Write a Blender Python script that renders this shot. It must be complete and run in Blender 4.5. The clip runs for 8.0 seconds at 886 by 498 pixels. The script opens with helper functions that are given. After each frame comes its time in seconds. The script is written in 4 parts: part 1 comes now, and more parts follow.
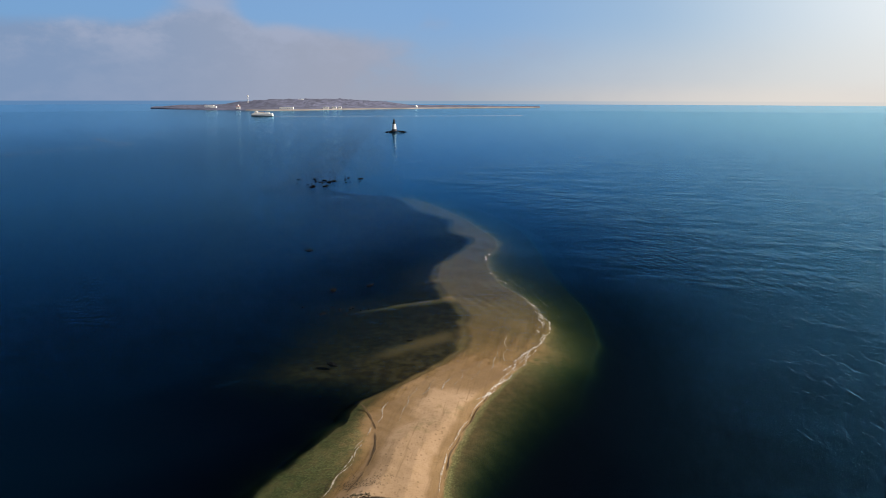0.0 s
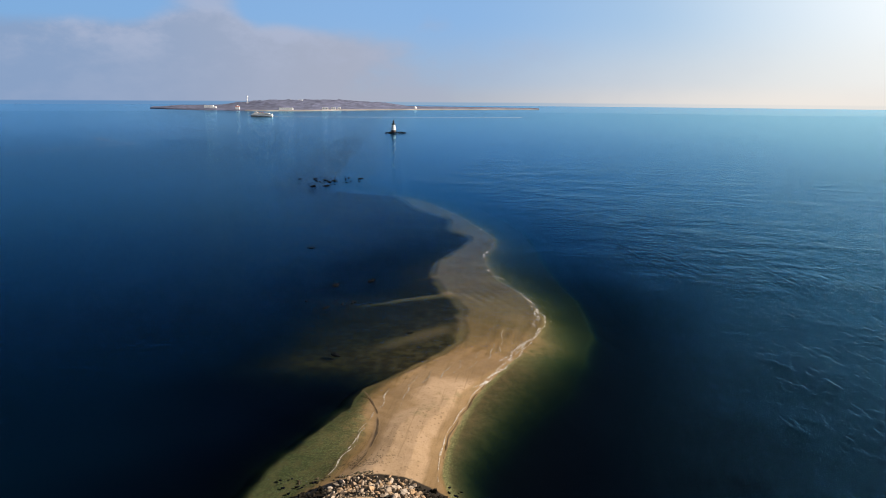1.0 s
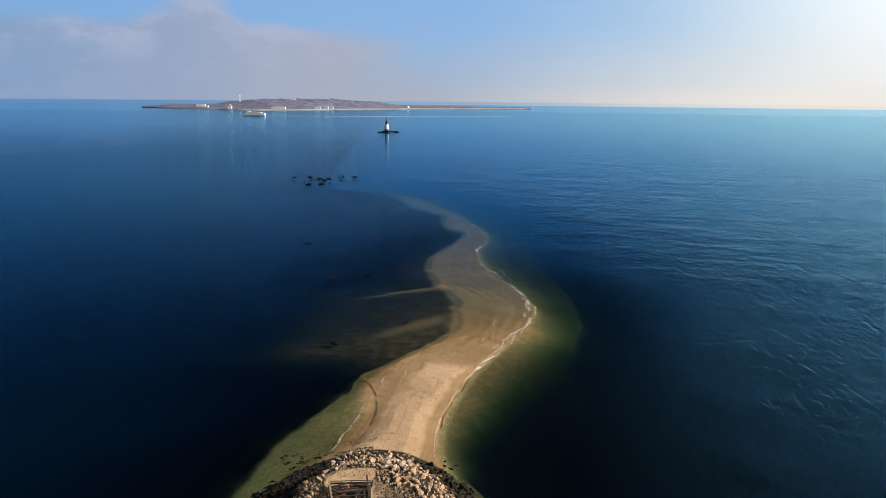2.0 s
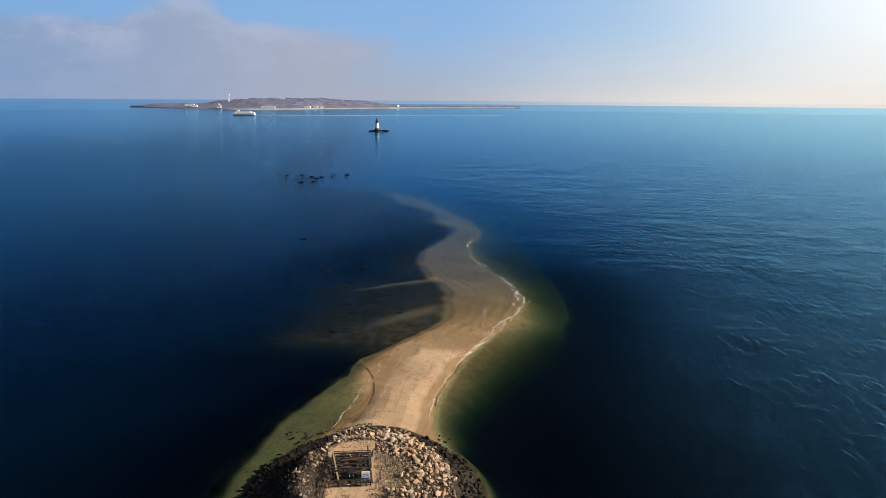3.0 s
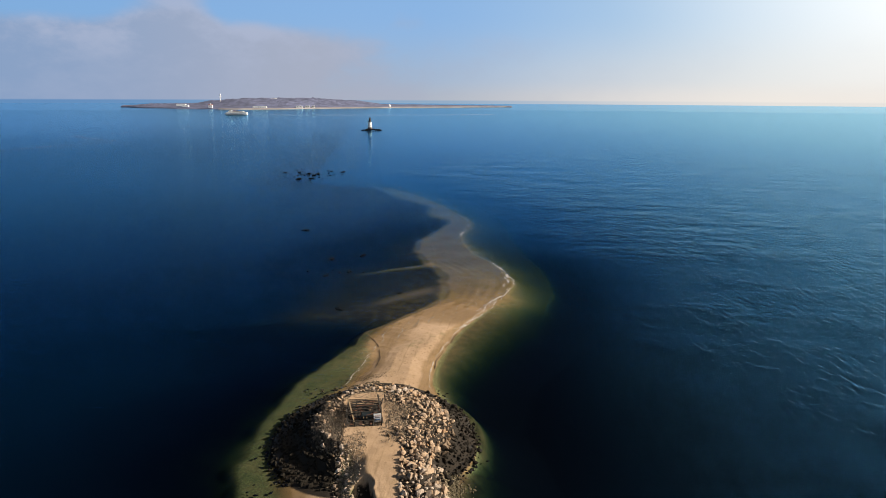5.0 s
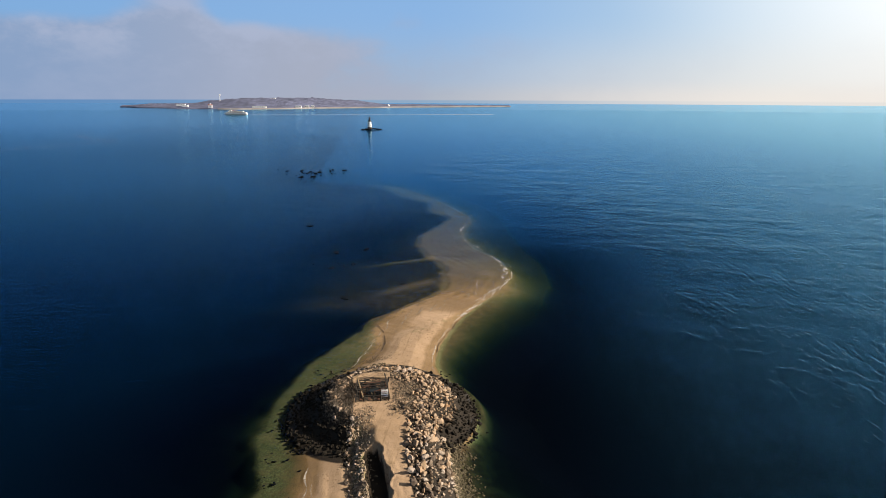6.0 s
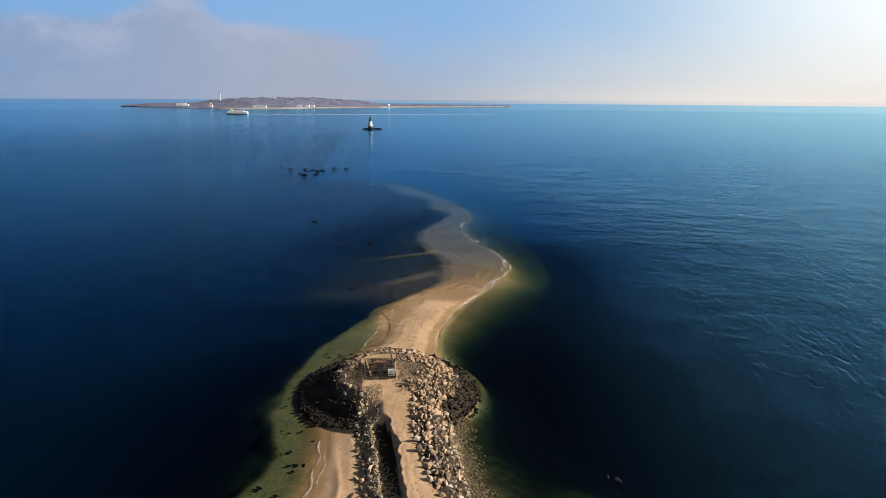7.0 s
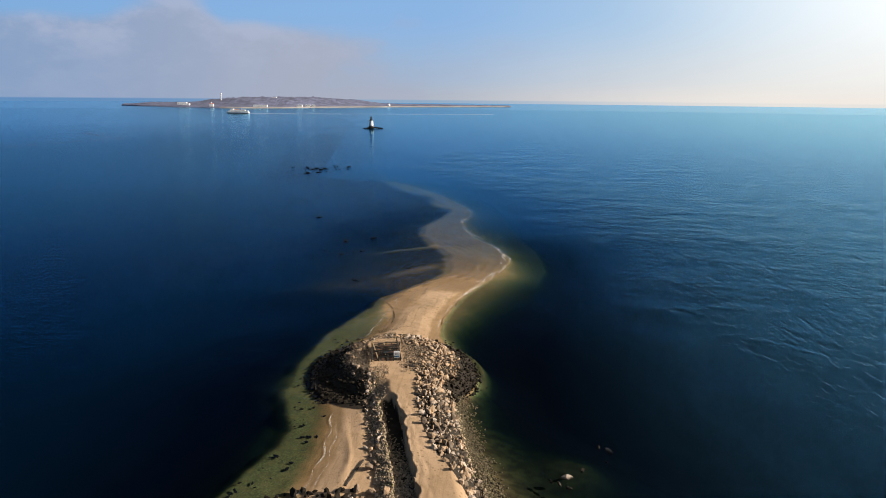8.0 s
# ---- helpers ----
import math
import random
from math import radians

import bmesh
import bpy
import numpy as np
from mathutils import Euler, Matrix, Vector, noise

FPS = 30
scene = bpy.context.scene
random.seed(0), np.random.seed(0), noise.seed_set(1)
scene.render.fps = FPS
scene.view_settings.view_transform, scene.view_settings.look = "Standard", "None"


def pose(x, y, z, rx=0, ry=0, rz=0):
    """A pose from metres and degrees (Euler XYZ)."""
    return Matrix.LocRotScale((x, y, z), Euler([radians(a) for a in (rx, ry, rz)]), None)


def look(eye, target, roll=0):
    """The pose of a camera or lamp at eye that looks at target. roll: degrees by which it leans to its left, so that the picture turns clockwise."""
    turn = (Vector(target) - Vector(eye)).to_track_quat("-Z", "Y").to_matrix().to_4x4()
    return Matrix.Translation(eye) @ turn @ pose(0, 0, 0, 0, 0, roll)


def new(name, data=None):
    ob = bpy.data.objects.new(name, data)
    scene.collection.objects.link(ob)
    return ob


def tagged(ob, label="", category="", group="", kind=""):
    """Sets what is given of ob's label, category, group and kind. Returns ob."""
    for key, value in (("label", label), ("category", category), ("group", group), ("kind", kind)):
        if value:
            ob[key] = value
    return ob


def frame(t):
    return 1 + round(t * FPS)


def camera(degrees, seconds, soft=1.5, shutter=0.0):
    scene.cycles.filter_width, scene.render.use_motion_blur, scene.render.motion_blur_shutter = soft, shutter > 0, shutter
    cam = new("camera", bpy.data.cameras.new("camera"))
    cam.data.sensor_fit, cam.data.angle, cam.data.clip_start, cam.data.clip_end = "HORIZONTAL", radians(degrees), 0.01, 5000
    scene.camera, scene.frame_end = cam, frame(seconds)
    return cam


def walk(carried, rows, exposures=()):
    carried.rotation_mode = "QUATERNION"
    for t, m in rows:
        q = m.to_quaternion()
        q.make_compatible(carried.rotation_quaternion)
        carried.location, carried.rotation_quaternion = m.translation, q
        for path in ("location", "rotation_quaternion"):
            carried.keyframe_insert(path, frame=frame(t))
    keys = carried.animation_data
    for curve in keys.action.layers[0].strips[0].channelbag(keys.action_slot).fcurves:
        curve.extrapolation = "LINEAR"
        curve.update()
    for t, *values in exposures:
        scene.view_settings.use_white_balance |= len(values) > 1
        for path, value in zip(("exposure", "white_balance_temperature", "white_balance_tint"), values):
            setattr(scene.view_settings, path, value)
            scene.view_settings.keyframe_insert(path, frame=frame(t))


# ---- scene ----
cam = camera(70, 8.0, soft=0.85)
PATH = [
    (0, (7.519, -12.106, 53.247), (7.655, -10.166, 52.783), 0.1),
    (0.5, (7.25, -14.782, 53.256), (7.387, -12.841, 52.794), 0.2),
    (1, (6.91, -17.681, 53.254), (7.051, -15.74, 52.794), 0.4),
    (1.5, (6.504, -20.781, 53.24), (6.654, -18.841, 52.78), 0.5),
    (3, (4.953, -31.049, 53.125), (5.147, -29.113, 52.661), 0.4),
    (3.5, (4.345, -34.717, 53.062), (4.55, -32.782, 52.599), 0.4),
    (4, (3.702, -38.467, 52.988), (3.915, -36.533, 52.523), 0.3),
    (4.5, (3.03, -42.277, 52.901), (3.247, -40.344, 52.436), 0.3),
    (6, (0.898, -53.831, 52.569), (1.12, -51.899, 52.103), 0.2),
    (6.5, (0.169, -57.645, 52.434), (0.392, -55.713, 51.969), 0.3),
    (7, (-0.558, -61.402, 52.287), (-0.335, -59.47, 51.821), 0.3),
    (7.5, (-1.278, -65.077, 52.129), (-1.058, -63.145, 51.661), 0.2),
    (8, (-1.986, -68.648, 51.958), (-1.762, -66.716, 51.492), 0.5),
]
walk(cam, [(t, look(eye, target, roll)) for t, eye, target, roll in PATH], [(0, 0.71), (0.5, 0.8), (1.0, 0.9), (8.0, 0.9)])

# ---- light ----
SUN_AZIMUTH, SUN_HEIGHT = 97.0, 26.0


def sky_world():
    world = bpy.data.worlds.new("sky")
    scene.world = world
    world.use_nodes = True
    nt = world.node_tree
    nt.nodes.clear()
    N = nt.nodes.new
    L = nt.links.new
    out = N("ShaderNodeOutputWorld")
    bg = N("ShaderNodeBackground")
    bg.inputs["Strength"].default_value = 0.05
    sky = N("ShaderNodeTexSky")
    sky.sky_type = "NISHITA"
    sky.sun_disc = False
    sky.sun_elevation = radians(SUN_HEIGHT)
    sky.sun_rotation = radians(SUN_AZIMUTH)
    sky.altitude = 0
    sky.air_density, sky.dust_density, sky.ozone_density = 1.0, 0.4, 2.5
    # clouds: a soft bank low in the sky, thinning towards the sun
    co = N("ShaderNodeTexCoord")
    sep = N("ShaderNodeSeparateXYZ")
    L(co.outputs["Generated"], sep.inputs[0])
    mp = N("ShaderNodeMapping")
    mp.inputs["Scale"].default_value = (1.0, 1.0, 1.8)
    L(co.outputs["Generated"], mp.inputs[0])
    no = N("ShaderNodeTexNoise")
    no.inputs["Scale"].default_value = 8.0
    no.inputs["Detail"].default_value = 6
    no.inputs["Roughness"].default_value = 0.62
    L(mp.outputs[0], no.inputs["Vector"])

    def ramp(value, a, b, lo=0.0, hi=1.0):
        m = N("ShaderNodeMapRange")
        m.interpolation_type = "SMOOTHSTEP"
        for k, v in zip((1, 2, 3, 4), (a, b, lo, hi)):
            m.inputs[k].default_value = v
        L(value, m.inputs[0])
        return m.outputs[0]

    def mul(a, b):
        m = N("ShaderNodeMath")
        m.operation = "MULTIPLY"
        L(a, m.inputs[0])
        L(b, m.inputs[1])
        return m.outputs[0]

    def add(a, b):
        m = N("ShaderNodeMath")
        m.operation = "ADD"
        L(a, m.inputs[0])
        if isinstance(b, float):
            m.inputs[1].default_value = b
        else:
            L(b, m.inputs[1])
        return m.outputs[0]

    def tint(f, one, two):
        m = N("ShaderNodeMix")
        m.data_type = "RGBA"
        if isinstance(f, float):
            m.inputs["Factor"].default_value = f
        else:
            L(f, m.inputs["Factor"])
        for k, c in ((6, one), (7, two)):
            if isinstance(c, tuple):
                m.inputs[k].default_value = (*c, 1)
            else:
                L(c, m.inputs[k])
        return m

    x, z = sep.outputs["X"], sep.outputs["Z"]
    blue = tint(1.0, sky.outputs[0], (0.72, 0.98, 1.3))
    blue.blend_type = "MULTIPLY"
    # sunlit air low in the sky, paler towards the sun
    air = tint(ramp(x, -0.62, 0.1), (2.2, 4.3, 7.6), (2.95, 5.1, 8.5))
    air = tint(ramp(x, 0.05, 0.62), air.outputs[2], (6.0, 7.6, 9.0))
    blue = tint(ramp(z, 0.45, 0.12, 0.0, 0.85), blue.outputs[2], air.outputs[2])
    # unseen sky overhead darkened, to deepen shade and water
    blue = tint(ramp(z, 0.145, 0.36, 0.0, 0.95), blue.outputs[2], (0.05, 0.2, 0.5))
    # the bright aureole round the sun
    near = N("ShaderNodeVectorMath")
    near.operation = "DOT_PRODUCT"
    L(co.outputs["Generated"], near.inputs[0])
    az, el = radians(SUN_AZIMUTH), radians(SUN_HEIGHT)
    near.inputs[1].default_value = (math.sin(az) * math.cos(el), math.cos(az) * math.cos(el), math.sin(el))
    blue = tint(mul(ramp(near.outputs["Value"], 0.24, 0.82), ramp(z, 0.75, 0.3, 0.3, 1.0)), blue.outputs[2], (15.0, 14.4, 13.4))
    # haze along the horizon, grey-blue away from the sun and warm white towards it
    haze = tint(ramp(x, -0.55, 0.02), (2.1, 3.5, 5.7), (4.5, 4.9, 5.7))
    haze = tint(ramp(x, 0.0, 0.58), haze.outputs[2], (9.5, 8.8, 8.1))
    veil = add(ramp(z, 0.125, 0.0, 0.0, 0.62), ramp(z, 0.03, -0.005, 0.0, 0.3))
    hazy = tint(veil, blue.outputs[2], haze.outputs[2])
    # a broken bank of cloud, low on the side away from the sun, with one plume rising from it
    side = ramp(x, 0.12, -0.20)
    low = ramp(z, 0.128, 0.066)
    plume = mul(mul(ramp(x, -0.37, -0.27), ramp(x, -0.19, -0.25)), ramp(z, 0.4, 0.1, 0.0, 0.9))
    wisp = mul(mul(ramp(x, 0.01, 0.05), ramp(x, 0.12, 0.07)), mul(ramp(z, 0.085, 0.11, 0.0, 0.5), ramp(z, 0.15, 0.12)))
    thick = add(add(mul(side, low), add(plume, wisp)), mul(no.outputs["Fac"], add(low, 0.6)))
    cover = mul(ramp(thick, 0.66, 1.45, 0.0, 0.92), ramp(x, 0.42, 0.0, 0.1, 1.0))
    cloud = tint(ramp(x, -0.5, -0.05), (2.7, 3.8, 5.9), (4.2, 4.55, 5.7))
    cloud = tint(mul(ramp(no.outputs["Fac"], 0.42, 0.66), ramp(z, 0.02, 0.1, 0.2, 0.75)), cloud.outputs[2], (4.7, 5.2, 6.8))
    mix = tint(cover, hazy.outputs[2], cloud.outputs[2])
    # past the edge of the built sea the water goes on, hazy at first
    sea = tint(ramp(x, -0.45, 0.1), (1.35, 2.9, 5.4), (2.9, 4.3, 6.0))
    sea = tint(ramp(x, 0.05, 0.6), sea.outputs[2], (8.6, 8.3, 7.9))
    dim = tint(ramp(z, -0.012, -0.03), sea.outputs[2], (0.35, 1.1, 2.2))
    mix = tint(ramp(z, -0.0030, -0.0055), mix.outputs[2], dim.outputs[2])
    L(mix.outputs[2], bg.inputs["Color"])
    L(bg.outputs[0], out.inputs[0])


sky_world()
sun_data = bpy.data.lights.new("sun", "SUN")
sun_data.energy, sun_data.angle, sun_data.color = 5.0, radians(0.6), (1.0, 0.87, 0.72)
sun = new("sun", sun_data)
a, e = radians(SUN_AZIMUTH), radians(SUN_HEIGHT)
sun.matrix_world = look((300 * math.sin(a) * math.cos(e), 300 * math.cos(a) * math.cos(e), 300 * math.sin(e)), (0, 0, 0))


# ---- materials ----
class Nodes:
    """A small wrapper round a material's node tree."""

    def __init__(self, name):
        self.mat = bpy.data.materials.new(name)
        self.mat.use_nodes = True
        self.tree = self.mat.node_tree
        self.tree.nodes.clear()
        self.out = self.tree.nodes.new("ShaderNodeOutputMaterial")

    def node(self, kind, **props):
        n = self.tree.nodes.new("ShaderNode" + kind)
        for k, v in props.items():
            setattr(n, k, v)
        return n

    def put(self, socket, value):
        if isinstance(value, bpy.types.NodeSocket):
            self.tree.links.new(value, socket)
        elif isinstance(value, tuple) and len(value) == 3 and socket.type == "RGBA":
            socket.default_value = (*value, 1)
        else:
            socket.default_value = value

    def math(self, op, a, b=0.0, clamp=False):
        n = self.node("Math", operation=op, use_clamp=clamp)
        self.put(n.inputs[0], a)
        self.put(n.inputs[1], b)
        return n.outputs[0]

    def mix(self, f, a, b, blend="MIX"):
        n = self.node("Mix", data_type="RGBA", blend_type=blend)
        self.put(n.inputs[0], f)
        self.put(n.inputs[6], a)
        self.put(n.inputs[7], b)
        return n.outputs[2]

    def step(self, v, a, b, lo=0.0, hi=1.0):
        n = self.node("MapRange", interpolation_type="SMOOTHSTEP")
        for k, x in enumerate((v, a, b, lo, hi)):
            self.put(n.inputs[k], x)
        return n.outputs[0]

    def place(self, scale=(1, 1, 1), turn=0.0, local=False):
        co = self.node("TexCoord").outputs["Object"] if local else self.node("NewGeometry").outputs["Position"]
        m = self.node("Mapping", vector_type="TEXTURE")
        m.inputs["Scale"].default_value = tuple(1 / c for c in scale)
        m.inputs["Rotation"].default_value = (0, 0, radians(turn))
        self.put(m.inputs[0], co)
        return m.outputs[0]

    def noise(self, vec, scale, detail=4, rough=0.55):
        n = self.node("TexNoise")
        self.put(n.inputs["Vector"], vec)
        n.inputs["Scale"].default_value, n.inputs["Detail"].default_value, n.inputs["Roughness"].default_value = scale, detail, rough
        return n.outputs["Fac"]

    def cells(self, vec, scale, feature="F1", output="Distance"):
        n = self.node("TexVoronoi", feature=feature)
        self.put(n.inputs["Vector"], vec)
        n.inputs["Scale"].default_value = scale
        return n.outputs[output]

    def bump(self, height, strength=0.5, distance=0.05, normal=None):
        n = self.node("Bump")
        self.put(n.inputs["Height"], height)
        n.inputs["Strength"].default_value, n.inputs["Distance"].default_value = strength, distance
        if normal is not None:
            self.put(n.inputs["Normal"], normal)
        return n.outputs[0]

    def attribute(self, name):
        return self.node("Attribute", attribute_name=name).outputs["Fac"]

    def principled(self, color, rough=0.7, metal=0.0, normal=None, spec=0.5):
        n = self.node("BsdfPrincipled")
        self.put(n.inputs["Base Color"], color)
        self.put(n.inputs["Roughness"], rough)
        self.put(n.inputs["Metallic"], metal)
        self.put(n.inputs["Specular IOR Level"], spec)
        if normal is not None:
            self.put(n.inputs["Normal"], normal)
        self.put(self.out.inputs[0], n.outputs[0])
        return self.mat


def plain(name, color, rough=0.6, metal=0.0, vary=0.25, scale=1.5, spec=0.4):
    """Paint, metal or wood with blotches and fine grain."""
    n = Nodes(name)
    p = n.place(local=True)
    f = n.noise(p, scale, 5)
    g = n.noise(p, scale * 14, 3)
    dark = tuple(c * (1 - vary) for c in color)
    col = n.mix(n.step(f, 0.35, 0.68), dark, color)
    col = n.mix(n.math("MULTIPLY", n.step(g, 0.5, 0.75), 0.35), col, tuple(c * 0.6 for c in color))
    return n.principled(col, rough, metal, n.bump(g, 0.25, 0.02), spec)


def ground_material():
    n = Nodes("sand_and_seabed")
    p = n.place()
    z = n.node("SeparateXYZ")
    n.put(z.inputs[0], p)
    z = z.outputs["Z"]
    big, mid, fine = n.noise(p, 0.06, 5), n.noise(p, 0.6, 5), n.noise(p, 6.0, 4)
    sand = n.mix(n.step(big, 0.3, 0.7), (0.31, 0.212, 0.128), (0.43, 0.302, 0.195))
    sand = n.mix(n.math("MULTIPLY", n.step(mid, 0.45, 0.75), 0.45), sand, (0.28, 0.19, 0.10))
    sand = n.mix(n.math("MULTIPLY", n.step(n.noise(p, 2.6, 5, 0.7), 0.5, 0.7), 0.45), sand, (0.22, 0.15, 0.082))
    streak = n.noise(n.place((1.7, 0.10, 1.0), -14), 1.0, 5, 0.6)
    sand = n.mix(n.math("MULTIPLY", n.step(streak, 0.5, 0.72), 0.5), sand, (0.20, 0.135, 0.072))
    # footprints and dimples in the dry sand
    dimple = n.math("MULTIPLY", n.step(n.cells(n.place((1.0, 0.7, 1.0), 20), 1.5), 0.34, 0.14), n.step(n.noise(p, 0.11, 3), 0.40, 0.58))
    sand = n.mix(n.math("MULTIPLY", dimple, n.step(z, 0.3, 0.45, 0.0, 0.55)), sand, (0.14, 0.088, 0.045))
    wet = n.step(n.math("ADD", z, n.math("MULTIPLY", mid, 0.25)), 0.56, 0.38)
    sand = n.mix(n.math("MULTIPLY", wet, 0.8), sand, n.mix(1.0, sand, (0.58, 0.54, 0.40), "MULTIPLY"))
    # pebbles and weed
    stones = n.cells(p, 4.2, output="Color")
    shade = n.cells(p, 4.2)
    pebble = n.mix(n.step(stones, 0.1, 0.9), (0.12, 0.115, 0.055), (0.215, 0.20, 0.098))
    pebble = n.mix(n.step(shade, 0.3, 0.6, 0.0, 0.4), pebble, (0.06, 0.055, 0.025))
    cobble = n.attribute("cobble")
    col = n.mix(n.step(n.math("ADD", cobble, n.math("MULTIPLY", n.math("SUBTRACT", mid, 0.5), 1.0)), 0.15, 0.75), sand, pebble)
    weed = n.attribute("weed")
    weed_col = n.mix(n.step(mid, 0.35, 0.7), (0.045, 0.031, 0.018), (0.10, 0.07, 0.037))
    col = n.mix(n.step(n.math("ADD", weed, n.math("MULTIPLY", n.math("SUBTRACT", n.math("ADD", n.math("MULTIPLY", mid, 0.5), n.math("MULTIPLY", fine, 0.5)), 0.5), 0.6)), 0.2, 0.8), col, weed_col)
    # shade between the quarry stones and in the sunken track, painted near black
    col = n.mix(n.step(n.math("ADD", n.attribute("gap_shade"), n.math("MULTIPLY", n.math("SUBTRACT", fine, 0.5), 0.4)), 0.3, 0.75), col, n.mix(mid, (0.008, 0.007, 0.006), (0.035, 0.026, 0.017)))
    # light absorbed by the water, painted into the bed's colour by depth
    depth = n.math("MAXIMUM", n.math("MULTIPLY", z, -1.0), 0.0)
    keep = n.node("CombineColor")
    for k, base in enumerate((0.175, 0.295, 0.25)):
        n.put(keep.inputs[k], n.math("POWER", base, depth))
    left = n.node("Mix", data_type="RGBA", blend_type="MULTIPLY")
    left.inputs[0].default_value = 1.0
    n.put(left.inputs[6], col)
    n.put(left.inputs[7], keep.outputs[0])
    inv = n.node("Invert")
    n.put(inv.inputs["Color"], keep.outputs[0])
    # the water's blue scatter, painted as colour, brighter offshore
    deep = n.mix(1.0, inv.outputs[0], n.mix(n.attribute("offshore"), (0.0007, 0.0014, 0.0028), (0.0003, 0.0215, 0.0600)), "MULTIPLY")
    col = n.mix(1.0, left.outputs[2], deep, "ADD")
    bump = n.bump(n.math("ADD", n.math("MULTIPLY", mid, 1.5), n.math("ADD", fine, n.math("MULTIPLY", shade, n.math("MULTIPLY", cobble, -0.6)))), 0.4, 0.13)
    return n.principled(col, n.math("SUBTRACT", 0.9, n.math("MULTIPLY", wet, 0.35)), 0.0, bump, n.step(z, -0.05, 0.1, 0.0, 0.22))


def water_material():
    n = Nodes("sea_water")
    wind = n.step(n.noise(n.place((0.35, 1.0, 1.0), 8), 0.006, 4, 0.6), 0.3, 0.7, 0.75, 1.1)
    gust = n.step(n.noise(n.place((0.5, 1.0, 1.0), -20), 0.045, 3, 0.6), 0.3, 0.7, 0.7, 1.1)

    def crests(turn, scale, long, detail=2):
        """Wind waves with sharp crests, long across the wind."""
        f = n.noise(n.place((1.0, long, 1.0), turn), scale, detail, 0.55)
        ridge = n.math("SUBTRACT", 1.0, n.math("ABSOLUTE", n.math("SUBTRACT", n.math("MULTIPLY", f, 4.0), 2.0)))
        return n.math("ADD", n.math("MULTIPLY", ridge, 0.35), f)

    train = n.math("MULTIPLY", crests(WAVE_TURN, 0.68, 0.36, 2), 0.47)
    short = n.math("MULTIPLY", crests(WAVE_TURN + 9, 1.6, 0.4, 2), 0.16)
    sea = n.math("MULTIPLY", crests(WAVE_TURN - 4, 0.26, 0.36, 2), 0.36)
    ripple = n.math("MULTIPLY", n.noise(n.place((1.0, 0.3, 1.0), 84), 1.15, 3, 0.6), 0.15)
    swell = n.math("MULTIPLY", n.noise(n.place((1.0, 0.3, 1.0), WAVE_TURN - 12), 0.07, 2), 0.9)
    lane = n.math("MULTIPLY", n.noise(n.place((1.0, 0.16, 1.0), 88), 0.5, 3, 0.6), 0.22)
    rough_side = n.math("MULTIPLY", n.math("ADD", n.math("ADD", train, short), n.math("ADD", sea, swell)), n.math("MULTIPLY", n.attribute("chop"), gust))
    calm_side = n.math("MULTIPLY", n.math("ADD", lane, ripple), n.attribute("ruffle"))
    height = n.math("MULTIPLY", n.math("ADD", rough_side, calm_side), wind)
    nrm = n.bump(height, 1.0, 0.9)
    gloss = n.node("BsdfGlossy")
    gloss.inputs["Roughness"].default_value = 0.11
    n.put(gloss.inputs["Normal"], nrm)
    clear = n.node("BsdfTransparent")
    clear.inputs[0].default_value = (0.97, 0.98, 0.98, 1)
    fres = n.node("Fresnel")
    fres.inputs["IOR"].default_value = 1.33
    n.put(fres.inputs["Normal"], nrm)
    # reflection tinted dark blue where the view is steep
    n.put(gloss.inputs["Color"], n.mix(n.step(fres.outputs[0], 0.2, 0.95), (0.10, 0.36, 0.66), (0.44, 0.78, 0.97)))
    mix = n.node("MixShader")
    # a painted mask dims the sea's reflection by place
    n.put(mix.inputs[0], n.math("MULTIPLY", fres.outputs[0], n.math("SUBTRACT", 1.0, n.math("MULTIPLY", n.attribute("reflection_dim"), 0.78))))
    n.put(mix.inputs[1], clear.outputs[0])
    n.put(mix.inputs[2], gloss.outputs[0])
    n.put(n.out.inputs[0], mix.outputs[0])
    return n.mat


def stone_material(name, pale, tan, weed_height=0.9):
    """Quarry stone: each piece its own tint; dark weed below the tide line."""
    n = Nodes(name)
    rnd = n.node("ObjectInfo").outputs["Random"]
    p = n.place()
    z = n.node("SeparateXYZ")
    n.put(z.inputs[0], p)
    f, g = n.noise(p, 1.3, 5), n.noise(p, 9.0, 4)
    ramp = n.node("ValToRGB")
    n.put(ramp.inputs[0], rnd)
    el = ramp.color_ramp.elements
    el[0].color, el[1].color = (*pale, 1), (*tan, 1)
    el[0].position, el[1].position = 0.08, 0.95
    for pos, c in ((0.25, (0.34, 0.24, 0.155)), (0.38, (0.07, 0.055, 0.045)), (0.52, (0.36, 0.25, 0.16)), (0.66, (0.42, 0.34, 0.27)), (0.78, (0.10, 0.075, 0.05))):
        x = el.new(pos)
        x.color = (*c, 1)
    col = n.mix(n.math("MULTIPLY", n.step(f, 0.35, 0.7), 0.4), ramp.outputs[0], (0.22, 0.18, 0.14))
    col = n.mix(n.math("MULTIPLY", n.step(g, 0.5, 0.75), 0.45), col, (0.12, 0.10, 0.085))
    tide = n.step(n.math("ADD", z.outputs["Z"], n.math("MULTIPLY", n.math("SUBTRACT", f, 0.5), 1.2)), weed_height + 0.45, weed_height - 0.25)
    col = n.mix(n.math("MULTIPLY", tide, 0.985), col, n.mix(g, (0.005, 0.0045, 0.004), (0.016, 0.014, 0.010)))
    return n.principled(col, n.math("SUBTRACT", 0.88, n.math("MULTIPLY", tide, 0.1)), 0.0, n.bump(n.math("ADD", f, g), 0.8, 0.09), 0.08)


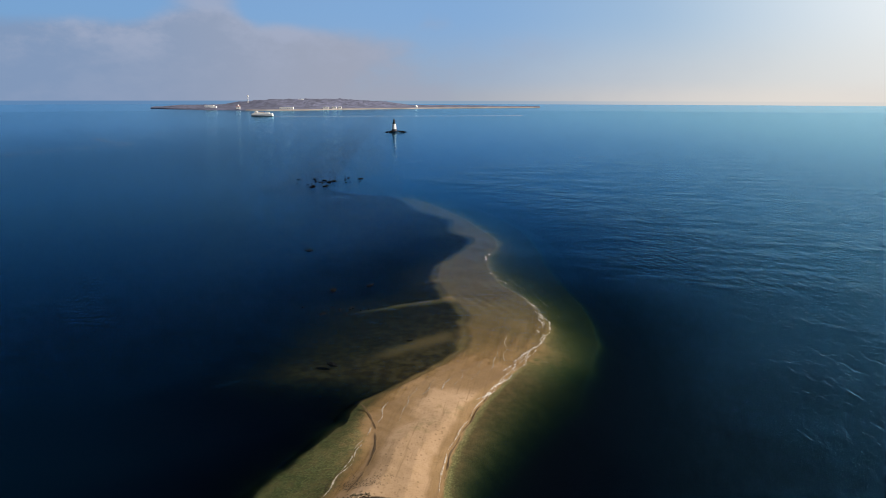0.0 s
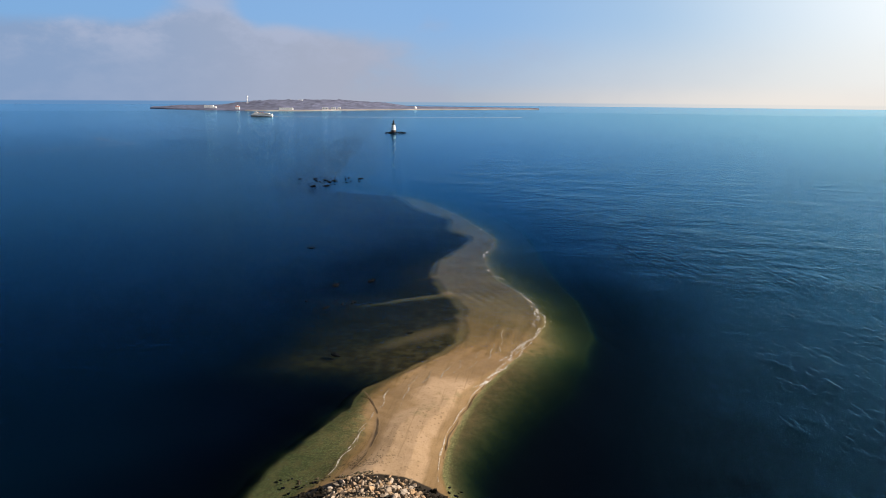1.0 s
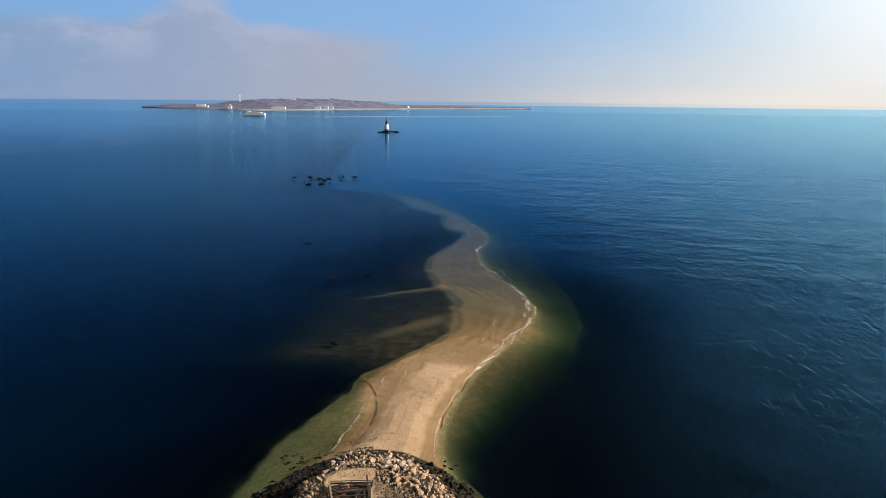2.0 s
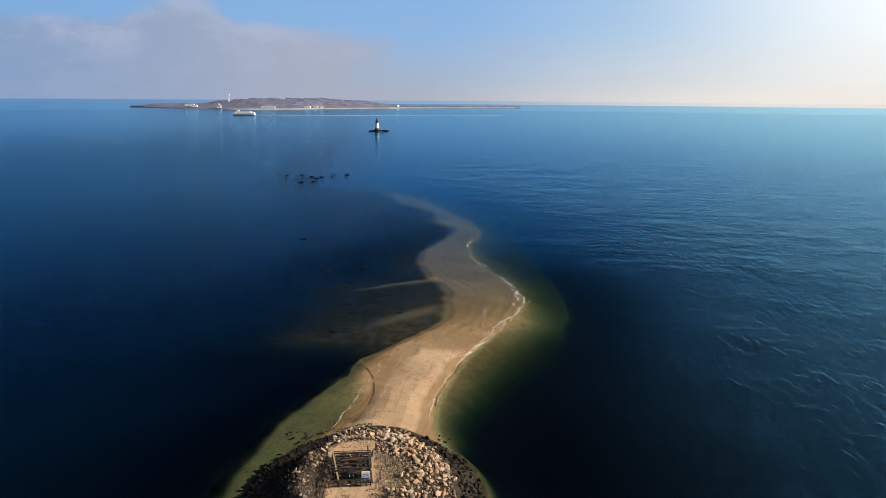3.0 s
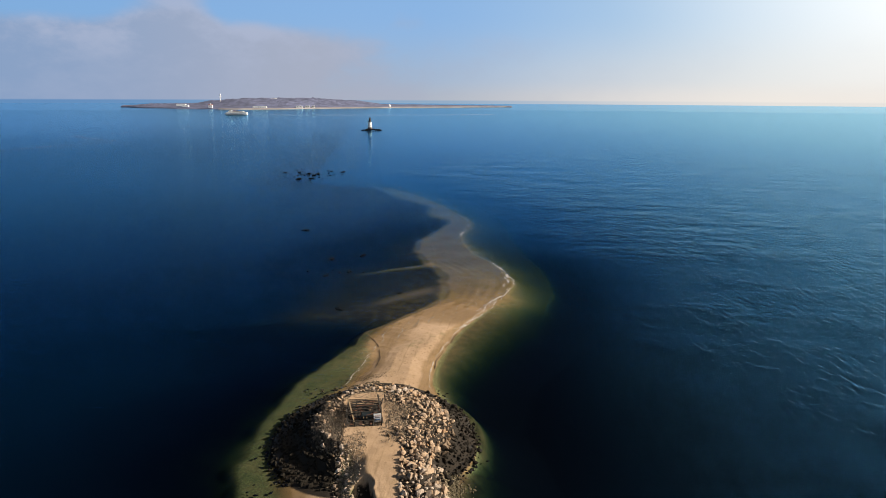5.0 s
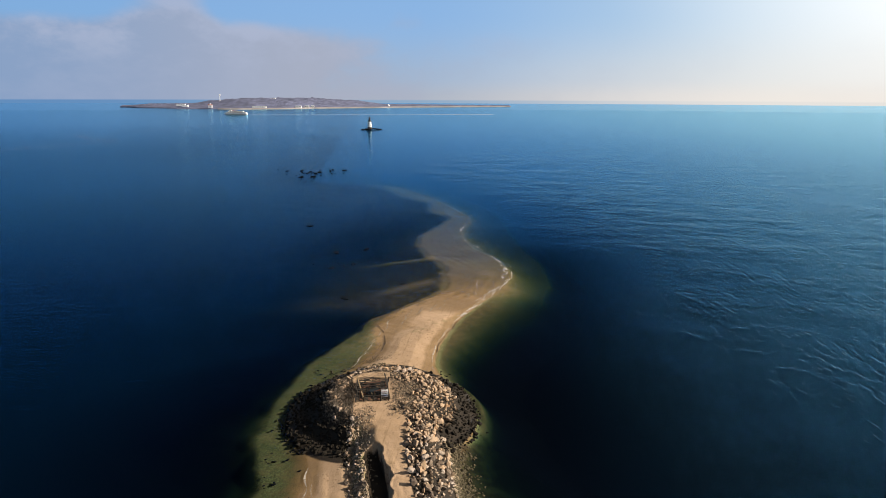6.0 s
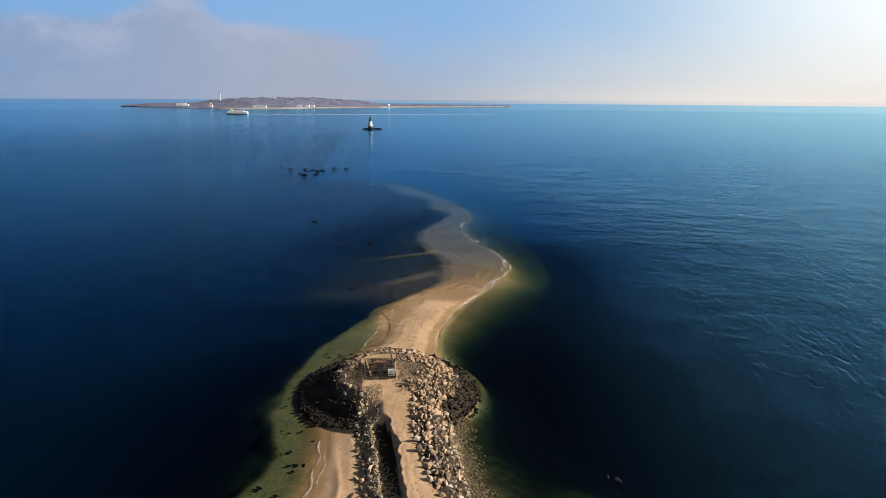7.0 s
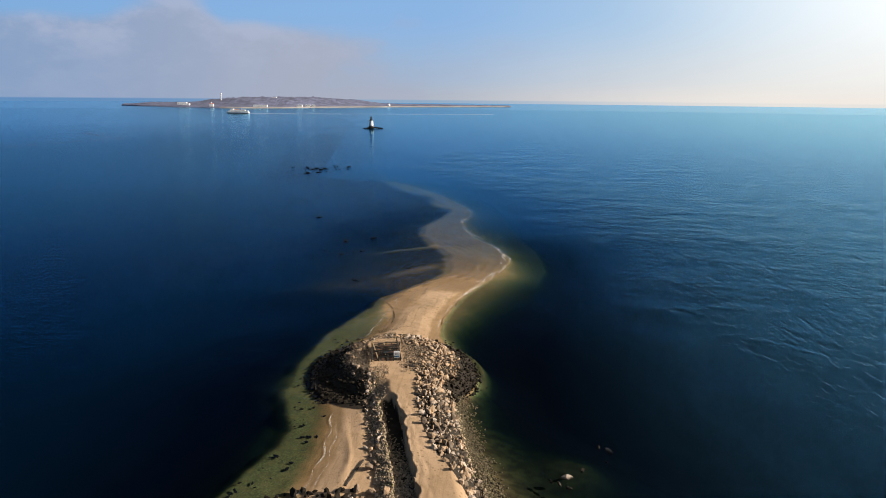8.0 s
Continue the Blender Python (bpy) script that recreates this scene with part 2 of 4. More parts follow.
WAVE_TURN = -14.0
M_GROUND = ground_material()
M_WATER = water_material()
M_STONE = stone_material("quarry_stone", (0.41, 0.295, 0.20), (0.40, 0.24, 0.125), 1.9)
# darker copy for the left flank: weed plus its shade painted in
M_WEEDY_SHADED = stone_material("weedy_shaded_stone", (0.30, 0.22, 0.155), (0.33, 0.21, 0.12), 2.75)
M_TIP = stone_material("tip_quarry_stone", (0.44, 0.365, 0.30), (0.38, 0.25, 0.145), 0.4)
M_TAN = stone_material("dry_quarry_stone", (0.38, 0.32, 0.27), (0.36, 0.245, 0.15), 0.45)
M_DARK = plain("black_weed", (0.0035, 0.0048, 0.0065), 0.9, vary=0.4, spec=0.06)
M_WHITE = plain("white_paint", (0.80, 0.80, 0.80), 0.45, vary=0.12)
M_BROWN = plain("brown_iron_paint", (0.075, 0.05, 0.045), 0.5)
M_BLACK = plain("black_iron", (0.02, 0.02, 0.022), 0.45)
M_WOOD = plain("weathered_timber", (0.042, 0.034, 0.026), 0.85, vary=0.4, scale=2.5)
# distance haze is painted into the blue-grey of the woods
M_WOODS = plain("hazed_winter_woods", (0.125, 0.14, 0.235), 0.95, vary=0.45, scale=0.035)
M_SHORE = plain("pale_beach", (0.24, 0.225, 0.225), 0.9, vary=0.2, scale=0.02)
M_BOAT = plain("orange_lifeboat", (0.55, 0.18, 0.05), 0.5)
M_ROOF = plain("brick_red", (0.32, 0.13, 0.10), 0.8)
M_BLUE = plain("blue_sign_paint", (0.05, 0.16, 0.42), 0.5)


# ---- helpers ----
def part(name, bm, material, parent=None, label="", smooth=False):
    """Links a bmesh as one mesh object, under a thing or a part."""
    me = bpy.data.meshes.new(name)
    bm.to_mesh(me)
    bm.free()
    for poly in me.polygons:
        poly.use_smooth = smooth
    me.materials.append(material)
    ob = new(name, me)
    if parent:
        ob.parent = parent
    if label:
        ob["label"] = label
    return ob


def thing(name, at, label, category, group="", kind="", turn=0.0):
    ob = new(name)
    ob.matrix_basis = pose(*at, 0, 0, turn)
    return tagged(ob, label, category, group, kind)


def box(bm, size, at=(0, 0, 0), turn=(0, 0, 0), bevel=0.0):
    got = bmesh.ops.create_cube(bm, size=1.0, matrix=pose(*at, *turn) @ Matrix.Diagonal((*size, 1)))
    if bevel:
        edges = list({e for v in got["verts"] for e in v.link_edges})
        bmesh.ops.bevel(bm, geom=edges, offset=bevel, segments=1, affect="EDGES")
    return bm


def cone(bm, r1, r2, z0, z1, at=(0, 0), seg=24):
    bmesh.ops.create_cone(bm, cap_ends=True, segments=seg, radius1=r1, radius2=r2, depth=z1 - z0, matrix=Matrix.Translation((at[0], at[1], (z0 + z1) / 2)))
    return bm


def boxes(*args, **kw):
    return box(bmesh.new(), *args, **kw)


def cones(*args, **kw):
    return cone(bmesh.new(), *args, **kw)


def beam(bm, a, b, thick):
    """A square bar from a to b."""
    a, b = Vector(a), Vector(b)
    q = (b - a).to_track_quat("Z", "Y").to_matrix().to_4x4()
    bmesh.ops.create_cube(bm, size=1.0, matrix=Matrix.Translation((a + b) / 2) @ q @ Matrix.Diagonal((thick, thick, (b - a).length, 1)))
    return bm


def sheet(name, verts, faces, material, smooth=True, **values):
    me = bpy.data.meshes.new(name)
    me.from_pydata(verts, [], faces)
    for key, arr in values.items():
        me.attributes.new(key, "FLOAT", "POINT").data.foreach_set("value", np.asarray(arr, np.float32))
    me.polygons.foreach_set("use_smooth", [smooth] * len(me.polygons))
    me.materials.append(material)
    return new(name, me)


def curve(points, soft=5.0):
    """A soft line x(y) through a few plan points."""
    ys, xs = zip(*points)
    grid = np.arange(-260, 520, 0.5)
    raw = np.interp(grid, ys, xs)
    k = np.exp(-0.5 * (np.arange(-40, 41) * 0.5 / soft) ** 2)
    pad = np.pad(raw, 40, mode="edge")
    line = np.convolve(pad, k / k.sum(), "valid")
    return lambda y: np.interp(y, grid, line)


def smooth(a, b, v):
    t = np.clip((v - a) / (b - a), 0, 1)
    return t * t * (3 - 2 * t)


def wobble(x, y, scale, seed=0.0):
    """Cheap soft noise from crossed sines, about -1 to 1."""
    x, y = x / scale, y / scale
    s = seed
    return (np.sin(x * 1.7 + 2.1 * np.sin(y * 1.3 + s) + s) + np.sin(y * 1.9 + 1.7 * np.sin(x * 1.1 + 2 * s) + 3 * s) + np.sin((x + y) * 2.9 + s * 5)) / 3


# ---- the lie of the land ----
WATER_RIGHT = curve([(-200, 40), (-40, 24), (5, 14.5), (15, 12.8), (26, 12.0), (33, 14.6), (40, 17.5), (54, 15.2), (63, 12), (75, 14.8), (90, 21), (103, 29), (117, 38), (130, 43.5), (146, 43), (157, 40.6), (168, 37.6), (180, 36), (198, 37.5), (219, 44.7), (234, 45), (258, 40.4), (283, 35), (313, 26.2), (333, 18), (362, 5.5), (400, -20)], 3)
SHELF_RIGHT = curve([(-200, 80), (-40, 70), (5, 44), (20, 33), (30, 25), (40, 21.5), (57, 17.5), (67, 19.5), (74, 23), (82, 30), (92, 39), (107, 47), (129, 55), (143, 57), (166, 57), (195, 57), (224, 60), (260, 60), (300, 52), (340, 40), (400, 10)], 4)
DARK_LEFT = curve([(-200, -60), (-40, -40), (10, -22.5), (19, -17.6), (33, -16), (47, -17.8), (57, -15.2), (67, -12.6), (75, -9.2), (81, -5.5), (88, -2), (94, -0.5), (101, 8.6), (110, 16.3), (118, 21.5), (139, 23.7), (149, 22.3), (158, 19.6), (168, 18.7), (177, 17.8), (188, 19.3), (203, 25.8), (222, 34.5), (232, 36.3), (242, 31), (252, 28.5), (262, 30.5), (272, 31), (287, 24.6), (297, 17.5), (330, 10.2), (360, 2.1), (386, -10), (420, -40)], 2)
DRY_LEFT = curve([(-200, -45), (-40, -28), (0, -16), (8.5, -12.3), (14, -10.4), (19, -9.7), (31, -9.4), (45, -12), (58, -8.6), (66, -1), (78, 3), (90, 2.5), (101, 11), (110, 18.5), (118, 24), (139, 26), (158, 20.6), (168, 19.7), (177, 18.8), (188, 20.3), (203, 26.8), (222, 35.5), (232, 37.3), (242, 32), (252, 29.5), (262, 31.5), (272, 32), (287, 25.6), (297, 18.5), (330, 11.2), (360, 3), (386, -9), (420, -38)], 2)
BAR_TOP = curve([(-200, 0.9), (60, 0.75), (88, 0.62), (96, 0.3), (103, 0.1), (116, -0.14), (130, -0.36), (150, -0.54), (180, -0.66), (230, -0.85), (270, -1.0), (300, -1.1), (335, -1.3), (355, -2.2), (400, -5)], 6)
GULLY_LEFT = curve([(-30, 0.9), (2, 0.6), (10, 0.4), (15, 0.0), (19, -0.2), (25, -0.7), (30, -1.1), (40, -1.2)], 1.5)
GULLY_RIGHT = curve([(-30, 3.1), (1, 3.1), (6, 3.2), (11, 2.7), (16, 2.4), (22, 2.4), (29, 1.5), (31, 0.9), (40, 1.2)], 1.5)
TRACK_RIGHT = curve([(-30, 12), (0.5, 9.8), (6, 8.1), (12.4, 5.9), (18.9, 4.8), (27, 4.5), (36, 5.2), (45, 6)], 1.5)
RIM, RIM_END, RIM_HEIGHT = 3800.0, 4850.0, 9.0


def far_rise(x, y):
    r = np.hypot(x, y)
    up = np.clip((r - RIM) / (RIM_END - RIM), 0, 1) ** 1.6 * RIM_HEIGHT
    return np.where(r > RIM_END + 1, -60.0, up)


def head_depth(x, y):
    """How far inside the stone head's outline a place lies, in metres."""
    r = np.hypot((x - 2.0) / 16.3, (y - 46.0) / 18.0)
    return (1 - r) * 17.0


def stone_zone(x, y):
    """Whether the mound is covered with quarry stones here, rather than sand or scrub."""
    inner = np.where((x > 2) & (y < 58), 11.6, np.where(y < 53, 11.0, 10.5)) + 1.3 * wobble(x, y, 2.2, 4.0)
    bare = ((x > -3.2) & (y < 55) & (x < 3.6)) | ((y < 40) & (x > -1) & (x < 5.4))
    return (head_depth(x, y) < inner) & ~bare


def fingers(x, y):
    """Two tongues of sand that reach out into the weedy basin."""
    k = wobble(x, y, 5.0, 9.0)
    one = np.exp(-(((y - 114.3 - 0.65 * x + 0.8 * k) / (3.2 + 0.12 * (x + 8))) ** 2)) * smooth(-10, 8, x) * smooth(27, 16, x)
    two = np.exp(-(((y - 147.8 - 0.3 * x + 0.5 * k) / (1.5 + 0.05 * x)) ** 2)) * smooth(-11, 0, x) * smooth(30, 24, x)
    three = np.exp(-(((y - 168.6 - 0.2 * x + 0.4 * k) / 1.5) ** 2)) * smooth(0, 16, x) * smooth(26, 20, x)
    return 0.34 * one + 0.5 * two + 0.3 * three


def land(x, y):
    """Height of sand and seabed."""
    x, y = np.asarray(x, float), np.asarray(y, float)
    xr, xo, xl, xd, top = WATER_RIGHT(y), SHELF_RIGHT(y), DARK_LEFT(y), DRY_LEFT(y), BAR_TOP(y)
    wob = wobble(x, y, 9, 1.0) * 1.2 + wobble(x, y, 3.1, 2.0) * 0.35
    u = x - xr + wob * 0.5
    width = np.maximum(xo - xr, 3.0)
    w = x - xd + wob * 0.4
    out = np.clip(-w / np.maximum(xd - xl, 1.5), 0, 1)
    drowned = smooth(82, 66, y)
    shoal = ((0.15 * out + 0.42 * smooth(0.3, 1.0, out)) * (1 - drowned) + drowned * (0.48 * smooth(-0.1, 0.5, out) + 0.17 * out)) * (1 - 0.9 * fingers(x, y))
    dry = np.minimum(np.minimum(top, 0.02 - u * 0.14), 0.02 + w * (0.05 + 0.1 * smooth(86, 76, y)))
    inside = np.where(w < 0, np.minimum(top, 0.02) - shoal, np.where(top > 0, dry, top))
    s = np.maximum(u, 0) / width
    drop = 2.0 + 0.9 * smooth(118, 88, y) + 2.6 * smooth(62, 42, y)
    right = np.minimum(top, 0.0) - np.where(s < 1, drop * s ** (0.55 + 0.30 * smooth(132, 112, y) + 0.75 * smooth(128, 100, y) - 0.7 * smooth(58, 40, y)), drop + (s - 1) * width * 0.9)
    right = np.maximum(right, -14)
    v = xl - x + wob
    tongue = fingers(x, y) * smooth(40, 8, v) * smooth(-3, 0.5, v)
    # a weedy flat beside the bar, deeper past its second tongue; a steep drop beside the green shelf
    flat = 0.25 * smooth(-1.5, 0.0, v) + (0.5 - 0.22 * smooth(156, 140, y)) * smooth(0, 4, v) + (0.5 + 2.2 * smooth(152, 175, y)) * smooth(2, 30, v) + 3.5 * smooth(25, 80, v) + 5.0 * smooth(35, 100, v) + 2.5 * smooth(108, 94, y) * smooth(0, 20, v)
    flat = np.minimum(top, 0.02) - flat + tongue
    steep_side = np.minimum(top, 0.0) - 0.65 - 0.26 * np.maximum(v, 0) - 0.5 * smooth(0, 4, v)
    far_out = np.clip(v - 10, 0, 70)
    beyond = smooth(0, 1, (y - 92 + 0.45 * far_out) / (11 + 0.8 * far_out))
    left = np.maximum(steep_side + (flat - steep_side) * beyond, -14)
    inside = np.where(w < 0, inside + (flat - inside) * beyond, inside)
    z = np.where(v > 0, left, np.where(u > 0, right, inside))
    z = z - smooth(350, 430, y) * 8
    z = z + np.maximum(-1.2 - z, 0) * np.exp(-(((x - 27) / 6) ** 2) - ((y - 12) / 6) ** 2) * 0.9
    # head and causeway of quarry stone with a sand top
    d = head_depth(x, y)
    steep = smooth(4, -2, x)
    ramp_right, ramp_left = smooth(-0.5, 8.5, d), 0.12 * np.clip(d / 3.0, 0, 1) + 0.88 * np.clip((d - 3.4 + 0.5 * wobble(x, y, 2.0, 5.0)) / 5.0, 0, 1)
    head = (3.3 + 0.45 * steep * smooth(10.5, 7, d)) * (ramp_right + (ramp_left - ramp_right) * steep) - 0.6 * smooth(0, -3, d) * 9
    cw_l, cw_r = -3.3 + 0.03 * (20 - y) * smooth(24, 8, y), 12.4
    gl, gr = GULLY_LEFT(y), GULLY_RIGHT(y)
    bank = np.where(x > cw_l - 1, 0.35 + 1.6 * np.clip((x - cw_l) / np.maximum(gl - cw_l, 1), 0, 1) ** 0.8 + 0.12 * wobble(x, y, 1.1, 3.0), 0)
    track = 3.05 * smooth(-0.5, 4.5, cw_r - x)
    gx = x + wobble(x, y, 2.2, 8.0) * 0.28 + wobble(x, y, 0.83, 6.0) * 0.17 + wobble(y, x, 1.7, 2.5) * 0.2
    cw = bank + (track - bank) * smooth(gl - 0.2, gr, x)
    floor = 0.95 + 0.45 * smooth(16, 8, y) + 0.1 * wobble(x, y, 0.8, 2.0)
    sunk = smooth(-0.35, 0.1, gx - gl) * smooth(0.2, -0.1, gx - gr) * smooth(31.4, 30.0, y + 0.6 * np.abs(x - 0.4))
    cw = cw - sunk * np.maximum(cw - floor, 0)
    cw = np.where(y < 40, cw, 0)
    built = np.maximum(np.maximum(head * (1 - sunk), cw), -20)
    z = np.maximum(z, np.where(built > 0.05, built, -20))
    # a narrow green bench at the foot of the sunlit flank
    bench = -0.6 - 1.1 * np.maximum(-d - 1.2, 0) - 20 * (smooth(8, 4, x) + smooth(38, 33, y))
    z = np.maximum(z, bench)
    # a berm along the little beach, wheel ruts along the track
    z = z + 0.14 * np.exp(-(((x + 6.3 + 0.5 * np.sin(y * 0.3)) / 0.45) ** 2)) * smooth(30, 26, y) * smooth(4, 9, y)
    rut = np.exp(-(((gx - gr - 0.7) / 0.22) ** 2)) + 0.6 * np.exp(-(((gx - gr - 1.9) / 0.25) ** 2))
    z = z - 0.1 * rut * smooth(34, 27, y) * (0.6 + 0.4 * wobble(x, y, 2.5, 1.0))
    # long sand ripples over the drowned part of the bar
    z = z + 0.05 * np.sin((x - xr) * 1.9 + y * 0.17 + 5.0 * wobble(x, y, 19, 3.0)) * (0.4 + 0.6 * wobble(x, y, 11, 6.0)) * smooth(96, 112, y) * smooth(215, 170, y) * smooth(0, -3, u) * smooth(0, 3, w)
    z = z + wobble(x, y, 1.3, 4.0) * 0.03 + wobble(x, y, 5.0, 5.0) * 0.05
    far = smooth(420, 700, np.hypot(x, y - 100))
    z = z * (1 - far) - 14 * far
    return z + far_rise(x, y)


def ground_object():
    xs = np.r_[-4860:-400:44j, -400:-60:18j, -58:-6.4:84j, -6:14:96j, 14.5:75:100j, 80:400:18j, 420:4860:44j]
    ys = np.r_[-4860:-400:12j, -380:-20:16j, -14:42:190j, 42.5:160:216j, 160.8:360:200j, 365:600:30j, 650:4860:60j]
    gx, gy = np.meshgrid(xs, ys)
    x, y = gx.ravel(), gy.ravel()
    z = land(x, y)
    z = np.where(z < -2.2, -2.2 - 7.0 * (1 - np.exp(np.minimum(z + 2.2, 0) / 7.0)), z) - 45 * smooth(3300, 3900, np.hypot(x, y))
    nx, ny = len(xs), len(ys)
    idx = np.arange(nx * ny).reshape(ny, nx)
    faces = np.stack([idx[:-1, :-1], idx[:-1, 1:], idx[1:, 1:], idx[1:, :-1]], -1).reshape(-1, 4)
    v = DARK_LEFT(y) - x
    weed = smooth(-0.8, 3.2 + 5.0 * smooth(100, 85, y), v + wobble(x, y, 4, 7) * 0.9) * (1 - 1.5 * fingers(x, y))
    d = head_depth(x, y)
    # painted shade: gaps between the quarry stones, the sunken track, the mound's left
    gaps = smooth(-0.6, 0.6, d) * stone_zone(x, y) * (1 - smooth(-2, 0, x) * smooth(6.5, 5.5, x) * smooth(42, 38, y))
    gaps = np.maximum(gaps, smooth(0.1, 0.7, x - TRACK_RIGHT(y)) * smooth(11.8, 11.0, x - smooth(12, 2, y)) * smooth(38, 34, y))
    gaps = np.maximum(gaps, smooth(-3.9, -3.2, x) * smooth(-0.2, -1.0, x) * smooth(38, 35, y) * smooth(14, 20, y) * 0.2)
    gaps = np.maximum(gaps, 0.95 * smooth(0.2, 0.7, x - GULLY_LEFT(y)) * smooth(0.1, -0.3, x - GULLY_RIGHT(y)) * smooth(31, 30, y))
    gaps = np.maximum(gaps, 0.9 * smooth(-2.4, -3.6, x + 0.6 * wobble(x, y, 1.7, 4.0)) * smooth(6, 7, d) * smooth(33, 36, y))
    u = x - WATER_RIGHT(y)
    weed = np.maximum(np.maximum(weed, 0.62 * smooth(-0.2, 2, u) * smooth(124, 96, y)), 1.15 * smooth(-0.8, 2.0, u) * smooth(72, 52, y) * (1 - smooth(-3.4, -2.0, d) * smooth(34, 38, y)))
    weed = np.maximum(weed, 0.45 * smooth(11.2, 12.6, x) * smooth(36, 32, y) + 0.65 * smooth(13.5, 16, x - 0.12 * (20 - y)) * smooth(36, 32, y))
    cobble = 0.6 * smooth(-0.5, 3.5, DRY_LEFT(y) - x) * smooth(98, 88, y) + 0.95 * smooth(-0.3, 1.0, u) * (0.12 + 0.88 * smooth(118, 96, y)) * (1 - smooth(3, 7, u) * smooth(70, 55, y))
    cobble = np.maximum(cobble, 0.8 * smooth(0.5, 2, d) * smooth(9, 6.5, d) * (1 - smooth(-3, -1, x) * smooth(9, 7, x) * smooth(42, 38, y)))
    cobble = np.maximum(cobble, 0.9 * smooth(10.0, 11.5, x) * smooth(36, 32, y))
    cobble = np.maximum(cobble, 0.8 * smooth(1.6, 0.4, np.abs(x - GULLY_LEFT(y) + 1.0)) * smooth(38, 34, y))
    cobble = np.maximum(cobble, 0.24 * np.exp(-(((y - 84 - 0.62 * (x - 12)) / 5) ** 2)) * smooth(2, 8, x) * (z > 0.1))
    cobble = np.maximum(cobble, 0.9 * smooth(-4, -1.5, d) * smooth(0.5, -0.5, d) * smooth(6, 9, x) * smooth(33, 37, y) * (z < -0.1))
    ob = sheet("ground", np.stack([x, y, z], -1).tolist(), faces.tolist(), M_GROUND, weed=weed, gap_shade=np.clip(gaps, 0, 1), cobble=np.clip(cobble, 0, 1), offshore=np.maximum(smooth(60, 460, np.hypot(x, y - 60)), 0.2 * smooth(-2, 60, v) * smooth(200, 80, y)) * (1 - weed * smooth(70, 20, v) * smooth(85, 110, y)))
    return tagged(ob, "tan sand spit and seabed running out under the sea", "ground", kind="structure")


def water_object():
    rings = np.r_[0.5, 4:400:120j, 450:4000:24j, 4050:RIM_END:16j]
    seg = 240
    t = np.arange(seg) * 2 * np.pi / seg
    x = (rings[:, None] * np.cos(t)).ravel()
    y = (rings[:, None] * np.sin(t)).ravel() + 60 * (rings[:, None] < 3000).repeat(seg, 1).ravel()
    z = far_rise(x, y)
    idx = np.arange(len(rings) * seg).reshape(len(rings), seg)
    nxt = np.roll(idx, -1, 1)
    faces = np.stack([idx[:-1], idx[1:], nxt[1:], nxt[:-1]], -1).reshape(-1, 4).tolist() + [idx[0].tolist()]
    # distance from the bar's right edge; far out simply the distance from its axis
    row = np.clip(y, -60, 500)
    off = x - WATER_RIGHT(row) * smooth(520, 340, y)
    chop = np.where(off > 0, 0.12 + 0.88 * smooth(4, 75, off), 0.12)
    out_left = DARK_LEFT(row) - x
    # sea reflection dimmed by hand over the basin and near the bar
    dim_left = 0.75 * smooth(85, 5, out_left) * smooth(50, 140, y) * smooth(340, 170, y) * np.where(out_left < 0, 1 - 0.7 * smooth(105, 145, y), 1)
    dim_right = np.maximum(smooth(60, 2, off) * smooth(230, 130, y), 0.2 * smooth(150, 20, off) * smooth(400, 170, y)) * smooth(-80, -40, y)
    reflection_dim = np.where(off > 0, dim_right, dim_left)
    reflection_dim = np.maximum(reflection_dim, 0.42 * smooth(1400, 500, np.hypot(x, y)) * smooth(0, 200, y) * smooth(160, -260, off))
    ob = sheet("water", np.stack([x, y, z], -1).tolist(), faces, M_WATER, chop=chop * (1 - 0.85 * smooth(110, 800, np.hypot(x, y))), reflection_dim=reflection_dim, ruffle=(1.0 - 0.35 * smooth(250, 1900, np.hypot(x, y))) * np.where(off > 0, 0.45 - 0.3 * smooth(0, 60, off), (0.8 + 0.2 * smooth(0, 60, -off)) * (0.72 + 0.28 * smooth(60, 210, np.hypot(x, y)))))
    ob.visible_shadow = False
    return tagged(ob, "dark blue sea with small wind waves", "water", kind="structure")


ground_object()
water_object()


# ---- stones ----
def stone_meshes(count, material, name="boulder", flat=0.75):
    """Quarry stones: rounded lumps with a few broken flat faces."""
    made = []
    rng = random.Random(5)
    for k in range(count):
        bm = bmesh.new()
        bmesh.ops.create_icosphere(bm, subdivisions=1, radius=1.06)
        cuts = []
        for _ in range(10):
            way = Vector((rng.gauss(0, 1), rng.gauss(0, 1), rng.gauss(0, 0.8))).normalized()
            cuts.append((way, rng.uniform(0.44, 0.78)))
        half = Vector((rng.uniform(0.85, 1.25), rng.uniform(0.6, 0.85), flat * rng.uniform(0.7, 1.0)))
        for v in bm.verts:
            co = v.co * rng.uniform(0.95, 1.05)
            for way, far in cuts:
                over = co.dot(way) - far
                if over > 0:
                    co -= way * over
            v.co = Vector((co.x * half.x, co.y * half.y, co.z * half.z)) * 1.25
        bmesh.ops.convex_hull(bm, input=list(bm.verts))
        bmesh.ops.delete(bm, geom=[v for v in bm.verts if not v.link_faces], context="VERTS")
        bmesh.ops.dissolve_limit(bm, angle_limit=radians(11), verts=list(bm.verts), edges=list(bm.edges))
        bmesh.ops.triangulate(bm, faces=list(bm.faces))
        me = bpy.data.meshes.new(name)
        bm.to_mesh(me)
        bm.free()
        me.materials.append(material)
        made.append(me)
    return made


STONES = stone_meshes(16, M_STONE)
DRY_STONES = stone_meshes(16, M_TAN)
TIP_STONES = stone_meshes(16, M_TIP)
WEEDY_SHADED_STONES = stone_meshes(16, M_WEEDY_SHADED)
